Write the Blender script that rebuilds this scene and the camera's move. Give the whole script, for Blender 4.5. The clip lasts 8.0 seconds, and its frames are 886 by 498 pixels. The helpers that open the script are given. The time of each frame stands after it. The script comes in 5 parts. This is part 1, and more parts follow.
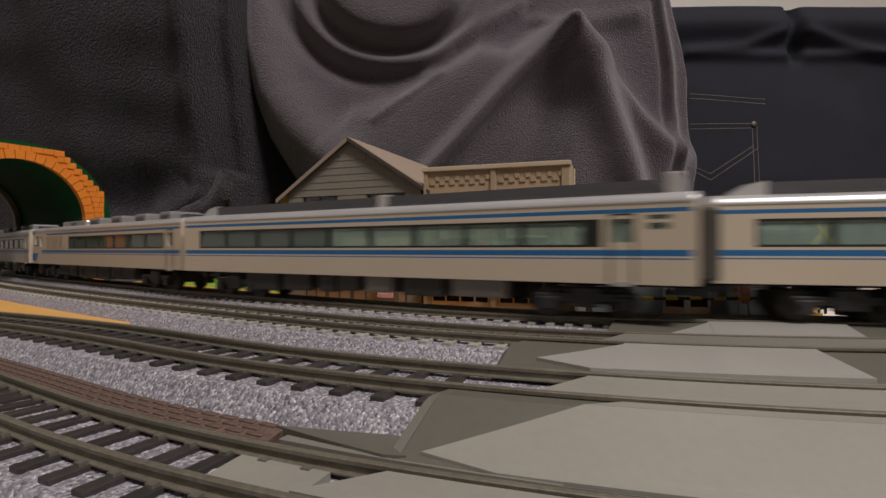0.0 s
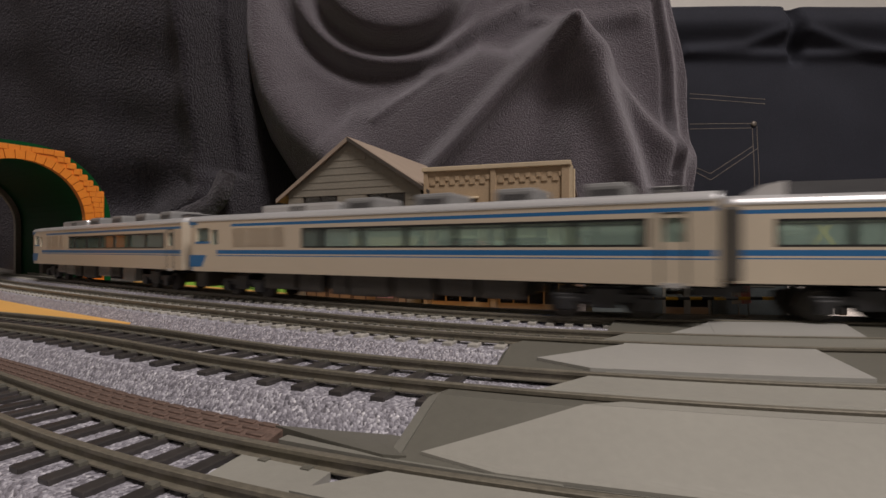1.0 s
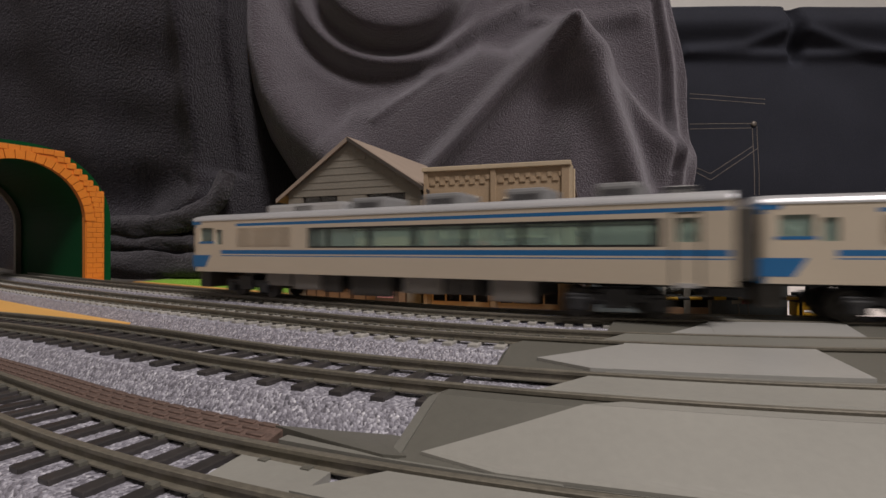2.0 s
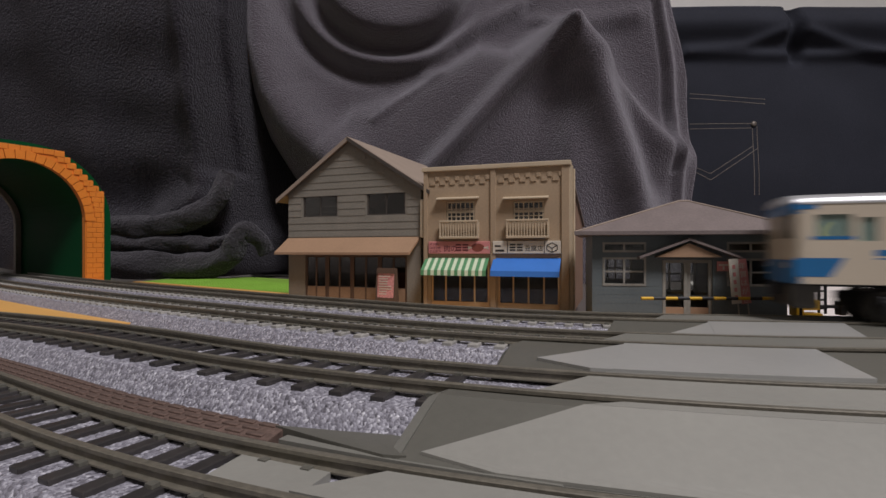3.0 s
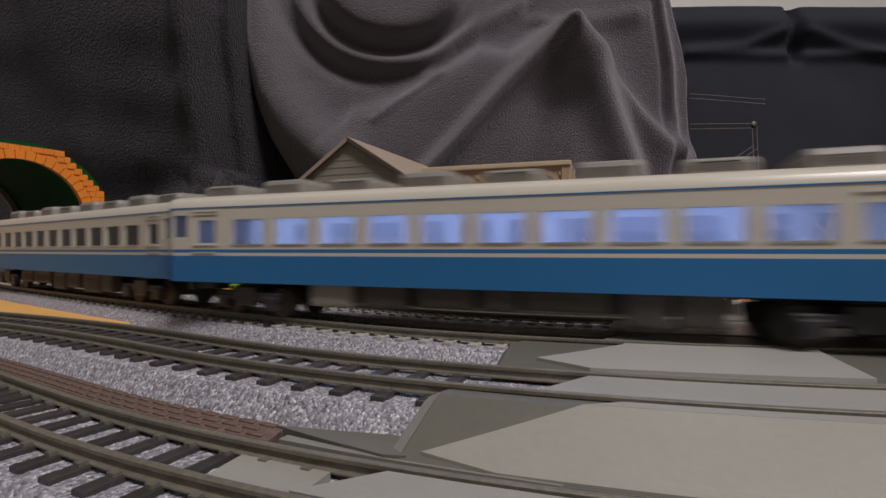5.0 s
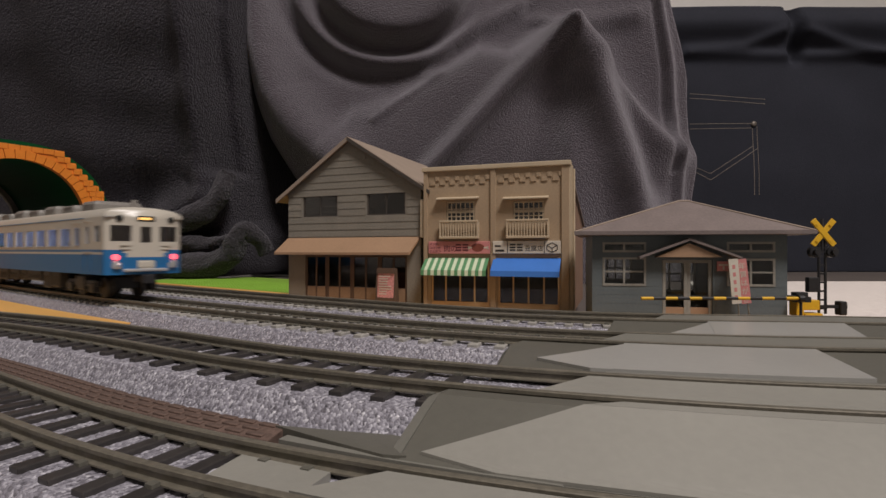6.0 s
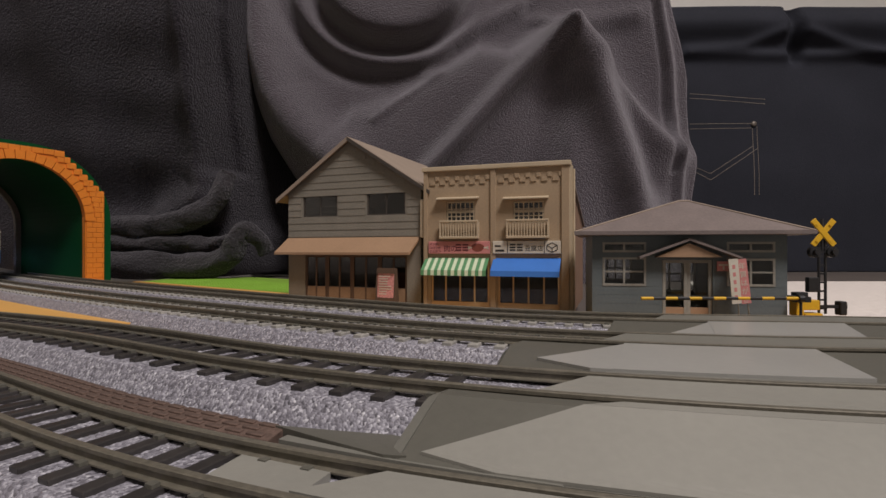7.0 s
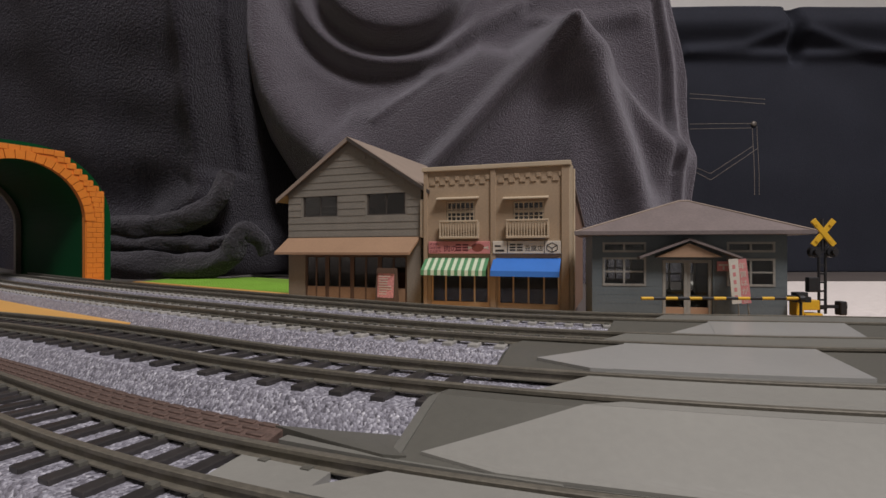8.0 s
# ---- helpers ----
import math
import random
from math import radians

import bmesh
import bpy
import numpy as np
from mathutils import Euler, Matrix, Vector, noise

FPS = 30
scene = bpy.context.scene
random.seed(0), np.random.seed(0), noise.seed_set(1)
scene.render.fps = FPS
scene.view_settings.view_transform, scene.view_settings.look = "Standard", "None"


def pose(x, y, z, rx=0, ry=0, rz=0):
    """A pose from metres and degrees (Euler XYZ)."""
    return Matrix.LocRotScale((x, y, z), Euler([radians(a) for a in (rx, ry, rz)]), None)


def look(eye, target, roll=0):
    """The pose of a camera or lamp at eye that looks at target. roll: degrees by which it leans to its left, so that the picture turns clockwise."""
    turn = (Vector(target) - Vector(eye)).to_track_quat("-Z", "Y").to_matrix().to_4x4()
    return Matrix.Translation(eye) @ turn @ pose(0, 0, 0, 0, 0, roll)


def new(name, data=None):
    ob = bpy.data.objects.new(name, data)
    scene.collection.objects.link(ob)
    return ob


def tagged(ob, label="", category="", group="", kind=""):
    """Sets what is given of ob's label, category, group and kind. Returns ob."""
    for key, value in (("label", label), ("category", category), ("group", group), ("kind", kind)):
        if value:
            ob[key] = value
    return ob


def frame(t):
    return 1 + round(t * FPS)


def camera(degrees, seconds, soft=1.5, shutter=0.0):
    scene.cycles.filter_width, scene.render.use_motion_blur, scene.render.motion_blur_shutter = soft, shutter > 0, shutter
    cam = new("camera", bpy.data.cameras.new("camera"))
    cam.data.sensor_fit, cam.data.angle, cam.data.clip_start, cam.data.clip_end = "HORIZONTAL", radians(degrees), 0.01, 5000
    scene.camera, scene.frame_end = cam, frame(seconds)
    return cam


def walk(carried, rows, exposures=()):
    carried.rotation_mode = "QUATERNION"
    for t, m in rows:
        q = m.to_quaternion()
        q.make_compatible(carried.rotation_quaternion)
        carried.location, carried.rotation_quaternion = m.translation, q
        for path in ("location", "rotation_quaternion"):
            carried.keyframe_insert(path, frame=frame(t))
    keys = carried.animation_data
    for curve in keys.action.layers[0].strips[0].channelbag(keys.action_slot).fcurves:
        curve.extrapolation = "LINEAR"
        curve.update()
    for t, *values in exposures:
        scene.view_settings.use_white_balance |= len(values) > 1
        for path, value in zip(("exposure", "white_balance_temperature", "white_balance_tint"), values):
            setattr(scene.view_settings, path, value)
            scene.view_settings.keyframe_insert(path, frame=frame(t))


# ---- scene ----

from math import sin, cos, pi, hypot, atan2

MM = 0.001
EYE_Z = 20.0  # lens height over the board, mm; the rail heads stand at 7 mm

# ---------------------------------------------------------------- camera
cam = camera(82.05, 8.0, shutter=0.5)
STAND = look((0, 0, EYE_Z * MM), (0, 1, EYE_Z * MM + 0.00233))
walk(cam, [(0.0, STAND), (8.0, STAND)],
     exposures=[(0.0, 0.0, 6500, 10), (1.6, 0.0, 6420, 10), (2.8, 0.0, 5950, 10), (4.2, 0.0, 5850, 10), (4.7, 0.0, 6050, 10), (5.8, 0.0, 6350, 10), (7.5, 0.0, 6300, 10), (8.0, 0.0, 6000, 10)])

# ---------------------------------------------------------------- light
world = bpy.data.worlds.new("room_air")
scene.world = world
world.use_nodes = True
world.node_tree.nodes["Background"].inputs[0].default_value = (0.9, 0.88, 0.9, 1)
world.node_tree.nodes["Background"].inputs[1].default_value = 0.05


def area_lamp(name, size, power, eye, target, colour):
    data = bpy.data.lights.new(name, "AREA")
    data.shape, data.size, data.energy, data.color = "DISK", size, power, colour
    ob = new(name, data)
    ob.matrix_world = look(eye, target)
    return tagged(ob, "round white ceiling lamp with soft warm light", "lamp")


area_lamp("ceiling_lamp", 0.50, 24.5, (0.50, -0.64, 1.40), (0.06, 0.24, 0.0), (1.0, 0.91, 0.86))


# ---------------------------------------------------------------- materials
def material(name, colour, rough=0.6, metal=0.0, spread=0.12, grain=1.0, fine=0.15, bump=0.0, bump_size=0.4, sheen=0.0,
             spec=0.5, pieces=0.0, glow=None, coarse_size=None):
    """A painted or moulded surface: coarse tint, fine grain and relief; sizes in mm."""
    m = bpy.data.materials.new(name)
    m.use_nodes = True
    nt = m.node_tree
    b = nt.nodes["Principled BSDF"]
    b.inputs["Roughness"].default_value = rough
    b.inputs["Metallic"].default_value = metal
    b.inputs["Specular IOR Level"].default_value = spec
    if sheen:
        b.inputs["Sheen Weight"].default_value = sheen
        b.inputs["Sheen Roughness"].default_value = 0.6
        b.inputs["Sheen Tint"].default_value = (0.9, 0.88, 0.95, 1)
    tc = nt.nodes.new("ShaderNodeTexCoord")
    total = None
    for size, amount in ((coarse_size or grain * 12, spread), (grain, fine)):
        n = nt.nodes.new("ShaderNodeTexNoise")
        n.inputs["Scale"].default_value = 1000.0 / size
        n.inputs["Detail"].default_value = 3
        nt.links.new(tc.outputs["Object"], n.inputs["Vector"])
        r = nt.nodes.new("ShaderNodeMapRange")
        r.inputs["From Min"].default_value, r.inputs["From Max"].default_value = 0.25, 0.75
        r.inputs["To Min"].default_value, r.inputs["To Max"].default_value = 1 - amount, 1 + amount
        nt.links.new(n.outputs["Fac"], r.inputs["Value"])
        if total is None:
            total = r.outputs["Result"]
        else:
            mu = nt.nodes.new("ShaderNodeMath")
            mu.operation = "MULTIPLY"
            nt.links.new(total, mu.inputs[0])
            nt.links.new(r.outputs["Result"], mu.inputs[1])
            total = mu.outputs[0]
    if pieces:
        oi = nt.nodes.new("ShaderNodeObjectInfo")
        r = nt.nodes.new("ShaderNodeMapRange")
        r.inputs["To Min"].default_value, r.inputs["To Max"].default_value = 1 - pieces, 1 + pieces
        nt.links.new(oi.outputs["Random"], r.inputs["Value"])
        mu = nt.nodes.new("ShaderNodeMath")
        mu.operation = "MULTIPLY"
        nt.links.new(total, mu.inputs[0])
        nt.links.new(r.outputs["Result"], mu.inputs[1])
        total = mu.outputs[0]
    mix = nt.nodes.new("ShaderNodeVectorMath")
    mix.operation = "SCALE"
    mix.inputs[0].default_value = colour
    nt.links.new(total, mix.inputs["Scale"])
    nt.links.new(mix.outputs[0], b.inputs["Base Color"])
    if bump:
        n = nt.nodes.new("ShaderNodeTexNoise")
        n.inputs["Scale"].default_value = 1000.0 / bump_size
        n.inputs["Detail"].default_value = 4
        nt.links.new(tc.outputs["Object"], n.inputs["Vector"])
        bp = nt.nodes.new("ShaderNodeBump")
        bp.inputs["Strength"].default_value = 1.0
        bp.inputs["Distance"].default_value = bump * MM
        nt.links.new(n.outputs["Fac"], bp.inputs["Height"])
        nt.links.new(bp.outputs["Normal"], b.inputs["Normal"])
    if glow:
        b.inputs["Emission Color"].default_value = (*glow[0], 1)
        b.inputs["Emission Strength"].default_value = glow[1]
    return m


def glass(name, tint, rough=0.03, shine=1.0, haze=0.0, haze_colour=(0.5, 0.6, 0.55), frosted=False):
    """A thin tinted pane: light passes straight through, with a clear gloss."""
    m = bpy.data.materials.new(name)
    m.use_nodes = True
    nt = m.node_tree
    nt.nodes.remove(nt.nodes["Principled BSDF"])
    t = nt.nodes.new("ShaderNodeBsdfTransparent")
    t.inputs[0].default_value = (*tint, 1)
    g = nt.nodes.new("ShaderNodeBsdfGlossy")
    g.inputs["Roughness"].default_value = rough
    f = nt.nodes.new("ShaderNodeFresnel")
    f.inputs["IOR"].default_value = 1.5
    k = nt.nodes.new("ShaderNodeMath")
    k.operation = "MULTIPLY"
    k.inputs[1].default_value = shine
    nt.links.new(f.outputs[0], k.inputs[0])
    mx = nt.nodes.new("ShaderNodeMixShader")
    nt.links.new(k.outputs[0], mx.inputs[0])
    through_it = t.outputs[0]
    if haze:
        d = nt.nodes.new("ShaderNodeBsdfTranslucent" if frosted else "ShaderNodeBsdfDiffuse")
        d.inputs[0].default_value = (*haze_colour, 1)
        hz = nt.nodes.new("ShaderNodeMixShader")
        hz.inputs[0].default_value = haze
        nt.links.new(t.outputs[0], hz.inputs[1])
        nt.links.new(d.outputs[0], hz.inputs[2])
        through_it = hz.outputs[0]
    nt.links.new(through_it, mx.inputs[1])
    nt.links.new(g.outputs[0], mx.inputs[2])
    nt.links.new(mx.outputs[0], nt.nodes["Material Output"].inputs[0])
    return m


M = {}
M["rail"] = material("rail_metal", (0.165, 0.15, 0.118), 0.40, 0.25, 0.15, 0.6, 0.2)
M["sleeper"] = material("sleeper_plastic", (0.038, 0.034, 0.033), 0.42, 0, 0.2, 0.5, 0.15, pieces=0.15)
M["sleeper_pale"] = material("sleeper_pale", (0.34, 0.325, 0.295), 0.5, 0, 0.15, 0.5, 0.15, pieces=0.12)
M["clip"] = material("clip_plastic", (0.13, 0.125, 0.105), 0.35, 0, 0.2, 0.5, 0.2)
M["plate_light"] = material("plate_light", (0.275, 0.268, 0.238), 0.5, 0, 0.07, 0.8, 0.035, bump=0.02, bump_size=0.5, coarse_size=18)
# Paler copy of plate_light: stronger light on the far panels, put into the colour.
M["plate_pale"] = material("plate_pale", (0.35, 0.345, 0.325), 0.34, 0, 0.06, 0.8, 0.03, bump=0.02, bump_size=0.5, coarse_size=18)
M["plate_mid"] = material("plate_mid", (0.20, 0.195, 0.17), 0.42, 0, 0.08, 0.8, 0.04, bump=0.02, bump_size=0.5, coarse_size=12)
# The same grey plastic; shade on the side facets is put into this colour.
M["plate_dark"] = material("plate_dark", (0.112, 0.108, 0.09), 0.5, 0, 0.06, 1.0, 0.05, bump=0.02, bump_size=0.5)
M["yellow_board"] = material("yellow_board", (0.75, 0.42, 0.12), 0.5, 0, 0.08, 1.0, 0.05, coarse_size=30)
M["green_board"] = material("green_board", (0.30, 0.52, 0.07), 0.5, 0, 0.08, 1.0, 0.05, coarse_size=30)
M["table"] = material("white_sheet", (0.82, 0.75, 0.70), 0.6, 0, 0.03, 2.0, 0.03, bump=1.2, bump_size=5.0, coarse_size=80)
M["table_top"] = material("table_top", (0.12, 0.10, 0.09), 0.5, 0, 0.1, 2.0, 0.08, coarse_size=80)
M["brown"] = material("brown_strip", (0.115, 0.075, 0.06), 0.8, 0, 0.25, 0.7, 0.35, bump=0.2, bump_size=0.6)
M["room"] = material("room_paint", (0.70, 0.67, 0.63), 0.8, 0, 0.04, 30, 0.02, coarse_size=400)
M["white_wall"] = material("white_wall", (0.86, 0.84, 0.80), 0.8, 0, 0.02, 30, 0.02, coarse_size=400)
M["panel_brown"] = material("panel_brown", (0.27, 0.18, 0.115), 0.55, 0, 0.1, 0.6, 0.08)
M["carpet"] = material("carpet", (0.10, 0.08, 0.07), 0.9, 0, 0.1, 4, 0.1, coarse_size=300)
# Darker copy of the backdrop fleece; the shade on the left is in its colour.
M["fleece_shaded"] = material("fleece_shaded", (0.0195, 0.0170, 0.0220), 0.95, 0, 0.22, 1.3, 0.8, bump=3.0, bump_size=1.5, sheen=0.16, spec=0.06, coarse_size=40)
# Same cloth at the blanket's foot, with half shade put into its colour.
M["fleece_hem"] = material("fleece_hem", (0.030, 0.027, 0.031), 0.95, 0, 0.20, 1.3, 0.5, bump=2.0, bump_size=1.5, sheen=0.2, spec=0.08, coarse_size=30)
M["fleece"] = material("fleece", (0.062, 0.051, 0.061), 0.95, 0, 0.12, 1.0, 0.45, bump=2.0, bump_size=1.15, sheen=0.5, spec=0.06, coarse_size=45)
M["denim"] = material("denim", (0.019, 0.0205, 0.029), 0.85, 0, 0.16, 0.9, 0.25, bump=0.3, bump_size=1.0, spec=0.25, coarse_size=60)
M["thread"] = material("thread", (0.27, 0.23, 0.19), 0.8)
M["brass"] = material("old_brass", (0.16, 0.14, 0.12), 0.5, 0.6)
M["orange"] = material("orange_plastic", (0.70, 0.215, 0.022), 0.45, 0, 0.08, 1.0, 0.05, coarse_size=18)
M["green"] = material("green_plastic", (0.003, 0.060, 0.018), 0.6, 0, 0.06, 1.0, 0.04, spec=0.08, coarse_size=25)
M["grey_rim"] = material("grey_rim", (0.22, 0.19, 0.16), 0.5)
M["house_wall"] = material("house_wall", (0.215, 0.195, 0.16), 0.75, 0, 0.12, 0.6, 0.1, bump=0.05, bump_size=0.5, coarse_size=10)
M["house_roof"] = material("house_roof", (0.30, 0.235, 0.185), 0.7, 0, 0.08, 0.6, 0.06)
M["tan"] = material("tan_wood", (0.36, 0.225, 0.135), 0.6, 0, 0.07, 0.8, 0.06)
M["eave"] = material("eave_yellow", (0.40, 0.28, 0.135), 0.6, 0, 0.08, 0.8, 0.05)
M["wood_brown"] = material("wood_brown", (0.105, 0.066, 0.045), 0.55, 0, 0.12, 0.5, 0.1)
M["shop_wall"] = material("shop_wall", (0.36, 0.265, 0.17), 0.7, 0, 0.09, 0.6, 0.08, bump=0.03, bump_size=0.5, coarse_size=14)
M["shop_trim"] = material("shop_trim", (0.50, 0.405, 0.28), 0.6, 0, 0.06, 0.6, 0.05)
M["shop_wood"] = material("shop_wood", (0.52, 0.345, 0.18), 0.55, 0, 0.06, 0.6, 0.05)
M["side_wall"] = material("side_wall", (0.22, 0.13, 0.085), 0.7, 0, 0.12, 0.6, 0.08)
M["blue_awning"] = material("blue_awning", (0.05, 0.19, 0.60), 0.5, 0, 0.05, 0.6, 0.04)
M["green_awning"] = material("green_awning", (0.10, 0.27, 0.12), 0.6, 0, 0.05, 0.6, 0.04)
M["pale_stripe"] = material("pale_stripe", (0.62, 0.70, 0.50), 0.6, 0, 0.05, 0.6, 0.04)
M["sign_red"] = material("sign_red", (0.56, 0.22, 0.21), 0.5, 0, 0.05, 0.6, 0.04)
M["ink_red"] = material("ink_red", (0.10, 0.015, 0.02), 0.5)
M["meat_brown"] = material("meat_brown", (0.22, 0.06, 0.04), 0.5)
M["sign_white"] = material("sign_white", (0.60, 0.55, 0.46), 0.5, 0, 0.05, 0.6, 0.04)
M["ink_black"] = material("ink_black", (0.03, 0.03, 0.03), 0.5)
M["station_wall"] = material("station_wall", (0.115, 0.135, 0.14), 0.7, 0, 0.1, 0.6, 0.08, bump=0.03, bump_size=0.5, coarse_size=12)
M["station_roof"] = material("station_roof", (0.175, 0.14, 0.13), 0.7, 0, 0.14, 0.6, 0.1, bump=0.05, bump_size=0.5)
M["station_frame"] = material("station_frame", (0.27, 0.255, 0.22), 0.6)
M["frame_dark"] = material("frame_dark", (0.06, 0.05, 0.042), 0.5, 0, 0.1, 0.5, 0.08)
M["dark_inside"] = material("dark_inside", (0.17, 0.155, 0.14), 0.8, 0, 0.3, 3.0, 0.2)
M["black"] = material("black_plastic", (0.02, 0.02, 0.022), 0.45, 0, 0.1, 0.6, 0.08)
M["signal_yellow"] = material("signal_yellow", (0.72, 0.42, 0.02), 0.45, 0, 0.08, 0.6, 0.06)
M["leaflet"] = material("leaflet", (0.60, 0.27, 0.25), 0.6, 0, 0.2, 0.5, 0.35)
M["ivory"] = material("car_ivory", (0.53, 0.495, 0.425), 0.30, 0, 0.03, 0.8, 0.02, coarse_size=20)
M["cream"] = material("car_cream", (0.56, 0.48, 0.375), 0.30, 0, 0.03, 0.8, 0.02, coarse_size=20)
M["car_blue"] = material("car_blue", (0.020, 0.135, 0.33), 0.32, 0, 0.03, 0.8, 0.02, coarse_size=20)
M["silver_roof"] = material("silver_roof", (0.52, 0.52, 0.53), 0.33, 0.35, 0.05, 0.8, 0.03)
M["unit_grey"] = material("unit_grey", (0.23, 0.215, 0.195), 0.45, 0, 0.08, 0.6, 0.06)
M["unit_mid"] = material("unit_mid", (0.20, 0.20, 0.20), 0.42, 0, 0.05, 0.6, 0.04)
M["unit_silver"] = material("unit_silver", (0.66, 0.66, 0.67), 0.28, 0.7, 0.05, 0.6, 0.04)
M["unit_dark"] = material("unit_dark", (0.075, 0.075, 0.08), 0.45, 0, 0.08, 0.6, 0.06)
M["under_grey"] = material("under_grey", (0.055, 0.050, 0.044), 0.6, 0, 0.12, 0.8, 0.1)
M["seal"] = material("window_black", (0.018, 0.02, 0.02), 0.3)
M["seat_blue"] = material("seat_blue", (0.06, 0.10, 0.30), 0.6)
M["seat_brown"] = material("seat_brown", (0.16, 0.12, 0.10), 0.6)
M["inside"] = material("car_inside", (0.50, 0.48, 0.42), 0.6)
M["inside_green"] = material("car_inside_green", (0.46, 0.56, 0.50), 0.6)
M["led"] = material("cabin_strip", (0.8, 0.85, 1.0), 0.5, glow=((0.55, 0.66, 1.0), 4.0))
M["tail_red"] = material("tail_red", (0.6, 0.05, 0.05), 0.3, glow=((1.0, 0.10, 0.12), 2.5))
M["sign_amber"] = material("sign_amber", (0.6, 0.35, 0.1), 0.4, glow=((1.0, 0.55, 0.15), 1.2))
M["chrome"] = material("chrome", (0.6, 0.6, 0.6), 0.2, 0.9)
M["clear"] = glass("clear_pane", (0.85, 0.87, 0.86))
M["tinted"] = glass("tinted_pane", (0.84, 0.95, 0.90), shine=1.3, haze=0.20, haze_colour=(0.52, 0.68, 0.60))
M["blue_pane"] = glass("blue_pane", (0.82, 0.87, 1.0), haze=0.18, haze_colour=(0.72, 0.80, 1.0), frosted=True)
M["smoked"] = glass("smoked_pane", (0.62, 0.62, 0.61), rough=0.08, shine=2.4)


def ballast_material():
    """Moulded grey-violet stones with pale and dark grains, about half a millimetre each."""
    m = bpy.data.materials.new("ballast")
    m.use_nodes = True
    nt = m.node_tree
    b = nt.nodes["Principled BSDF"]
    b.inputs["Roughness"].default_value = 0.5
    tc = nt.nodes.new("ShaderNodeTexCoord")
    v = nt.nodes.new("ShaderNodeTexVoronoi")
    v.inputs["Scale"].default_value = 1000 / 0.30
    nt.links.new(tc.outputs["Object"], v.inputs["Vector"])
    ramp = nt.nodes.new("ShaderNodeValToRGB")
    e = ramp.color_ramp.elements
    e[0].position, e[0].color = 0.0, (0.08, 0.076, 0.09, 1)
    e[1].position, e[1].color = 1.0, (0.72, 0.71, 0.75, 1)
    for p, c in ((0.28, (0.19, 0.182, 0.21, 1)), (0.62, (0.31, 0.30, 0.345, 1)), (0.80, (0.46, 0.45, 0.50, 1))):
        k = e.new(p)
        k.color = c
    nt.links.new(v.outputs["Color"], ramp.inputs[0])
    nt.links.new(ramp.outputs[0], b.inputs["Base Color"])
    grit = nt.nodes.new("ShaderNodeTexNoise")
    grit.inputs["Scale"].default_value = 1000 / 0.9
    nt.links.new(tc.outputs["Object"], grit.inputs["Vector"])
    add = nt.nodes.new("ShaderNodeMath")
    add.operation = "SUBTRACT"
    nt.links.new(grit.outputs["Fac"], add.inputs[0])
    nt.links.new(v.outputs["Distance"], add.inputs[1])
    bp = nt.nodes.new("ShaderNodeBump")
    bp.inputs["Distance"].default_value = 0.11 * MM
    nt.links.new(add.outputs[0], bp.inputs["Height"])
    nt.links.new(bp.outputs["Normal"], b.inputs["Normal"])
    return m


M["ballast"] = ballast_material()


# ---------------------------------------------------------------- mesh helpers (all in mm)
def part(name, bm, mats, parent=None, label="", smooth=False):
    bmesh.ops.recalc_face_normals(bm, faces=bm.faces)
    mesh = bpy.data.meshes.new(name)
    for v in bm.verts:
        v.co *= MM
    if smooth:
        for f in bm.faces:
            f.smooth = True
    bm.to_mesh(mesh)
    bm.free()
    for k in (mats if isinstance(mats, (list, tuple)) else [mats]):
        mesh.materials.append(M[k])
    ob = new(name, mesh)
    if parent:
        ob.parent = parent
    if label:
        tagged(ob, label)
    return ob


def thing(name, label, category, group="", kind="", m=None):
    ob = new(name)
    ob.empty_display_size = 0.005
    if m is not None:
        ob.matrix_world = m
    return tagged(ob, label, category, group, kind)


def at_mm(x, y, z, rz=0.0):
    return pose(x * MM, y * MM, z * MM, 0, 0, rz)


def box(bm, x0, x1, y0, y1, z0, z1, mi=0, bevel=0.0, m=None):
    c = [bm.verts.new((x, y, z)) for x in (x0, x1) for y in (y0, y1) for z in (z0, z1)]
    fs = [bm.faces.new([c[i] for i in q]) for q in
          ((0, 1, 3, 2), (4, 6, 7, 5), (0, 4, 5, 1), (2, 3, 7, 6), (0, 2, 6, 4), (1, 5, 7, 3))]
    made = set(c)
    if bevel:
        edges = {e for f in fs for e in f.edges}
        r = bmesh.ops.bevel(bm, geom=list(edges), offset=bevel, segments=2, affect="EDGES", profile=0.5)
        made = {v for f in fs if f.is_valid for v in f.verts} | {v for v in r["verts"] if v.is_valid}
        fs = list({f for v in made for f in v.link_faces})
    for f in fs:
        if f.is_valid:
            f.material_index = mi
    if m is not None:
        bmesh.ops.transform(bm, matrix=m, verts=list(made))
    return list(made)


def solid(bm, ring, lift, mi=0):
    """A prism: ring of (x, y, z), lifted by a vector."""
    lift = Vector(lift)
    a = [bm.verts.new(p) for p in ring]
    b = [bm.verts.new(Vector(p) + lift) for p in ring]
    n = len(ring)
    fs = [bm.faces.new(a[::-1]), bm.faces.new(b)]
    for i in range(n):
        fs.append(bm.faces.new((a[i], a[(i + 1) % n], b[(i + 1) % n], b[i])))
    for f in fs:
        f.material_index = mi
    return fs


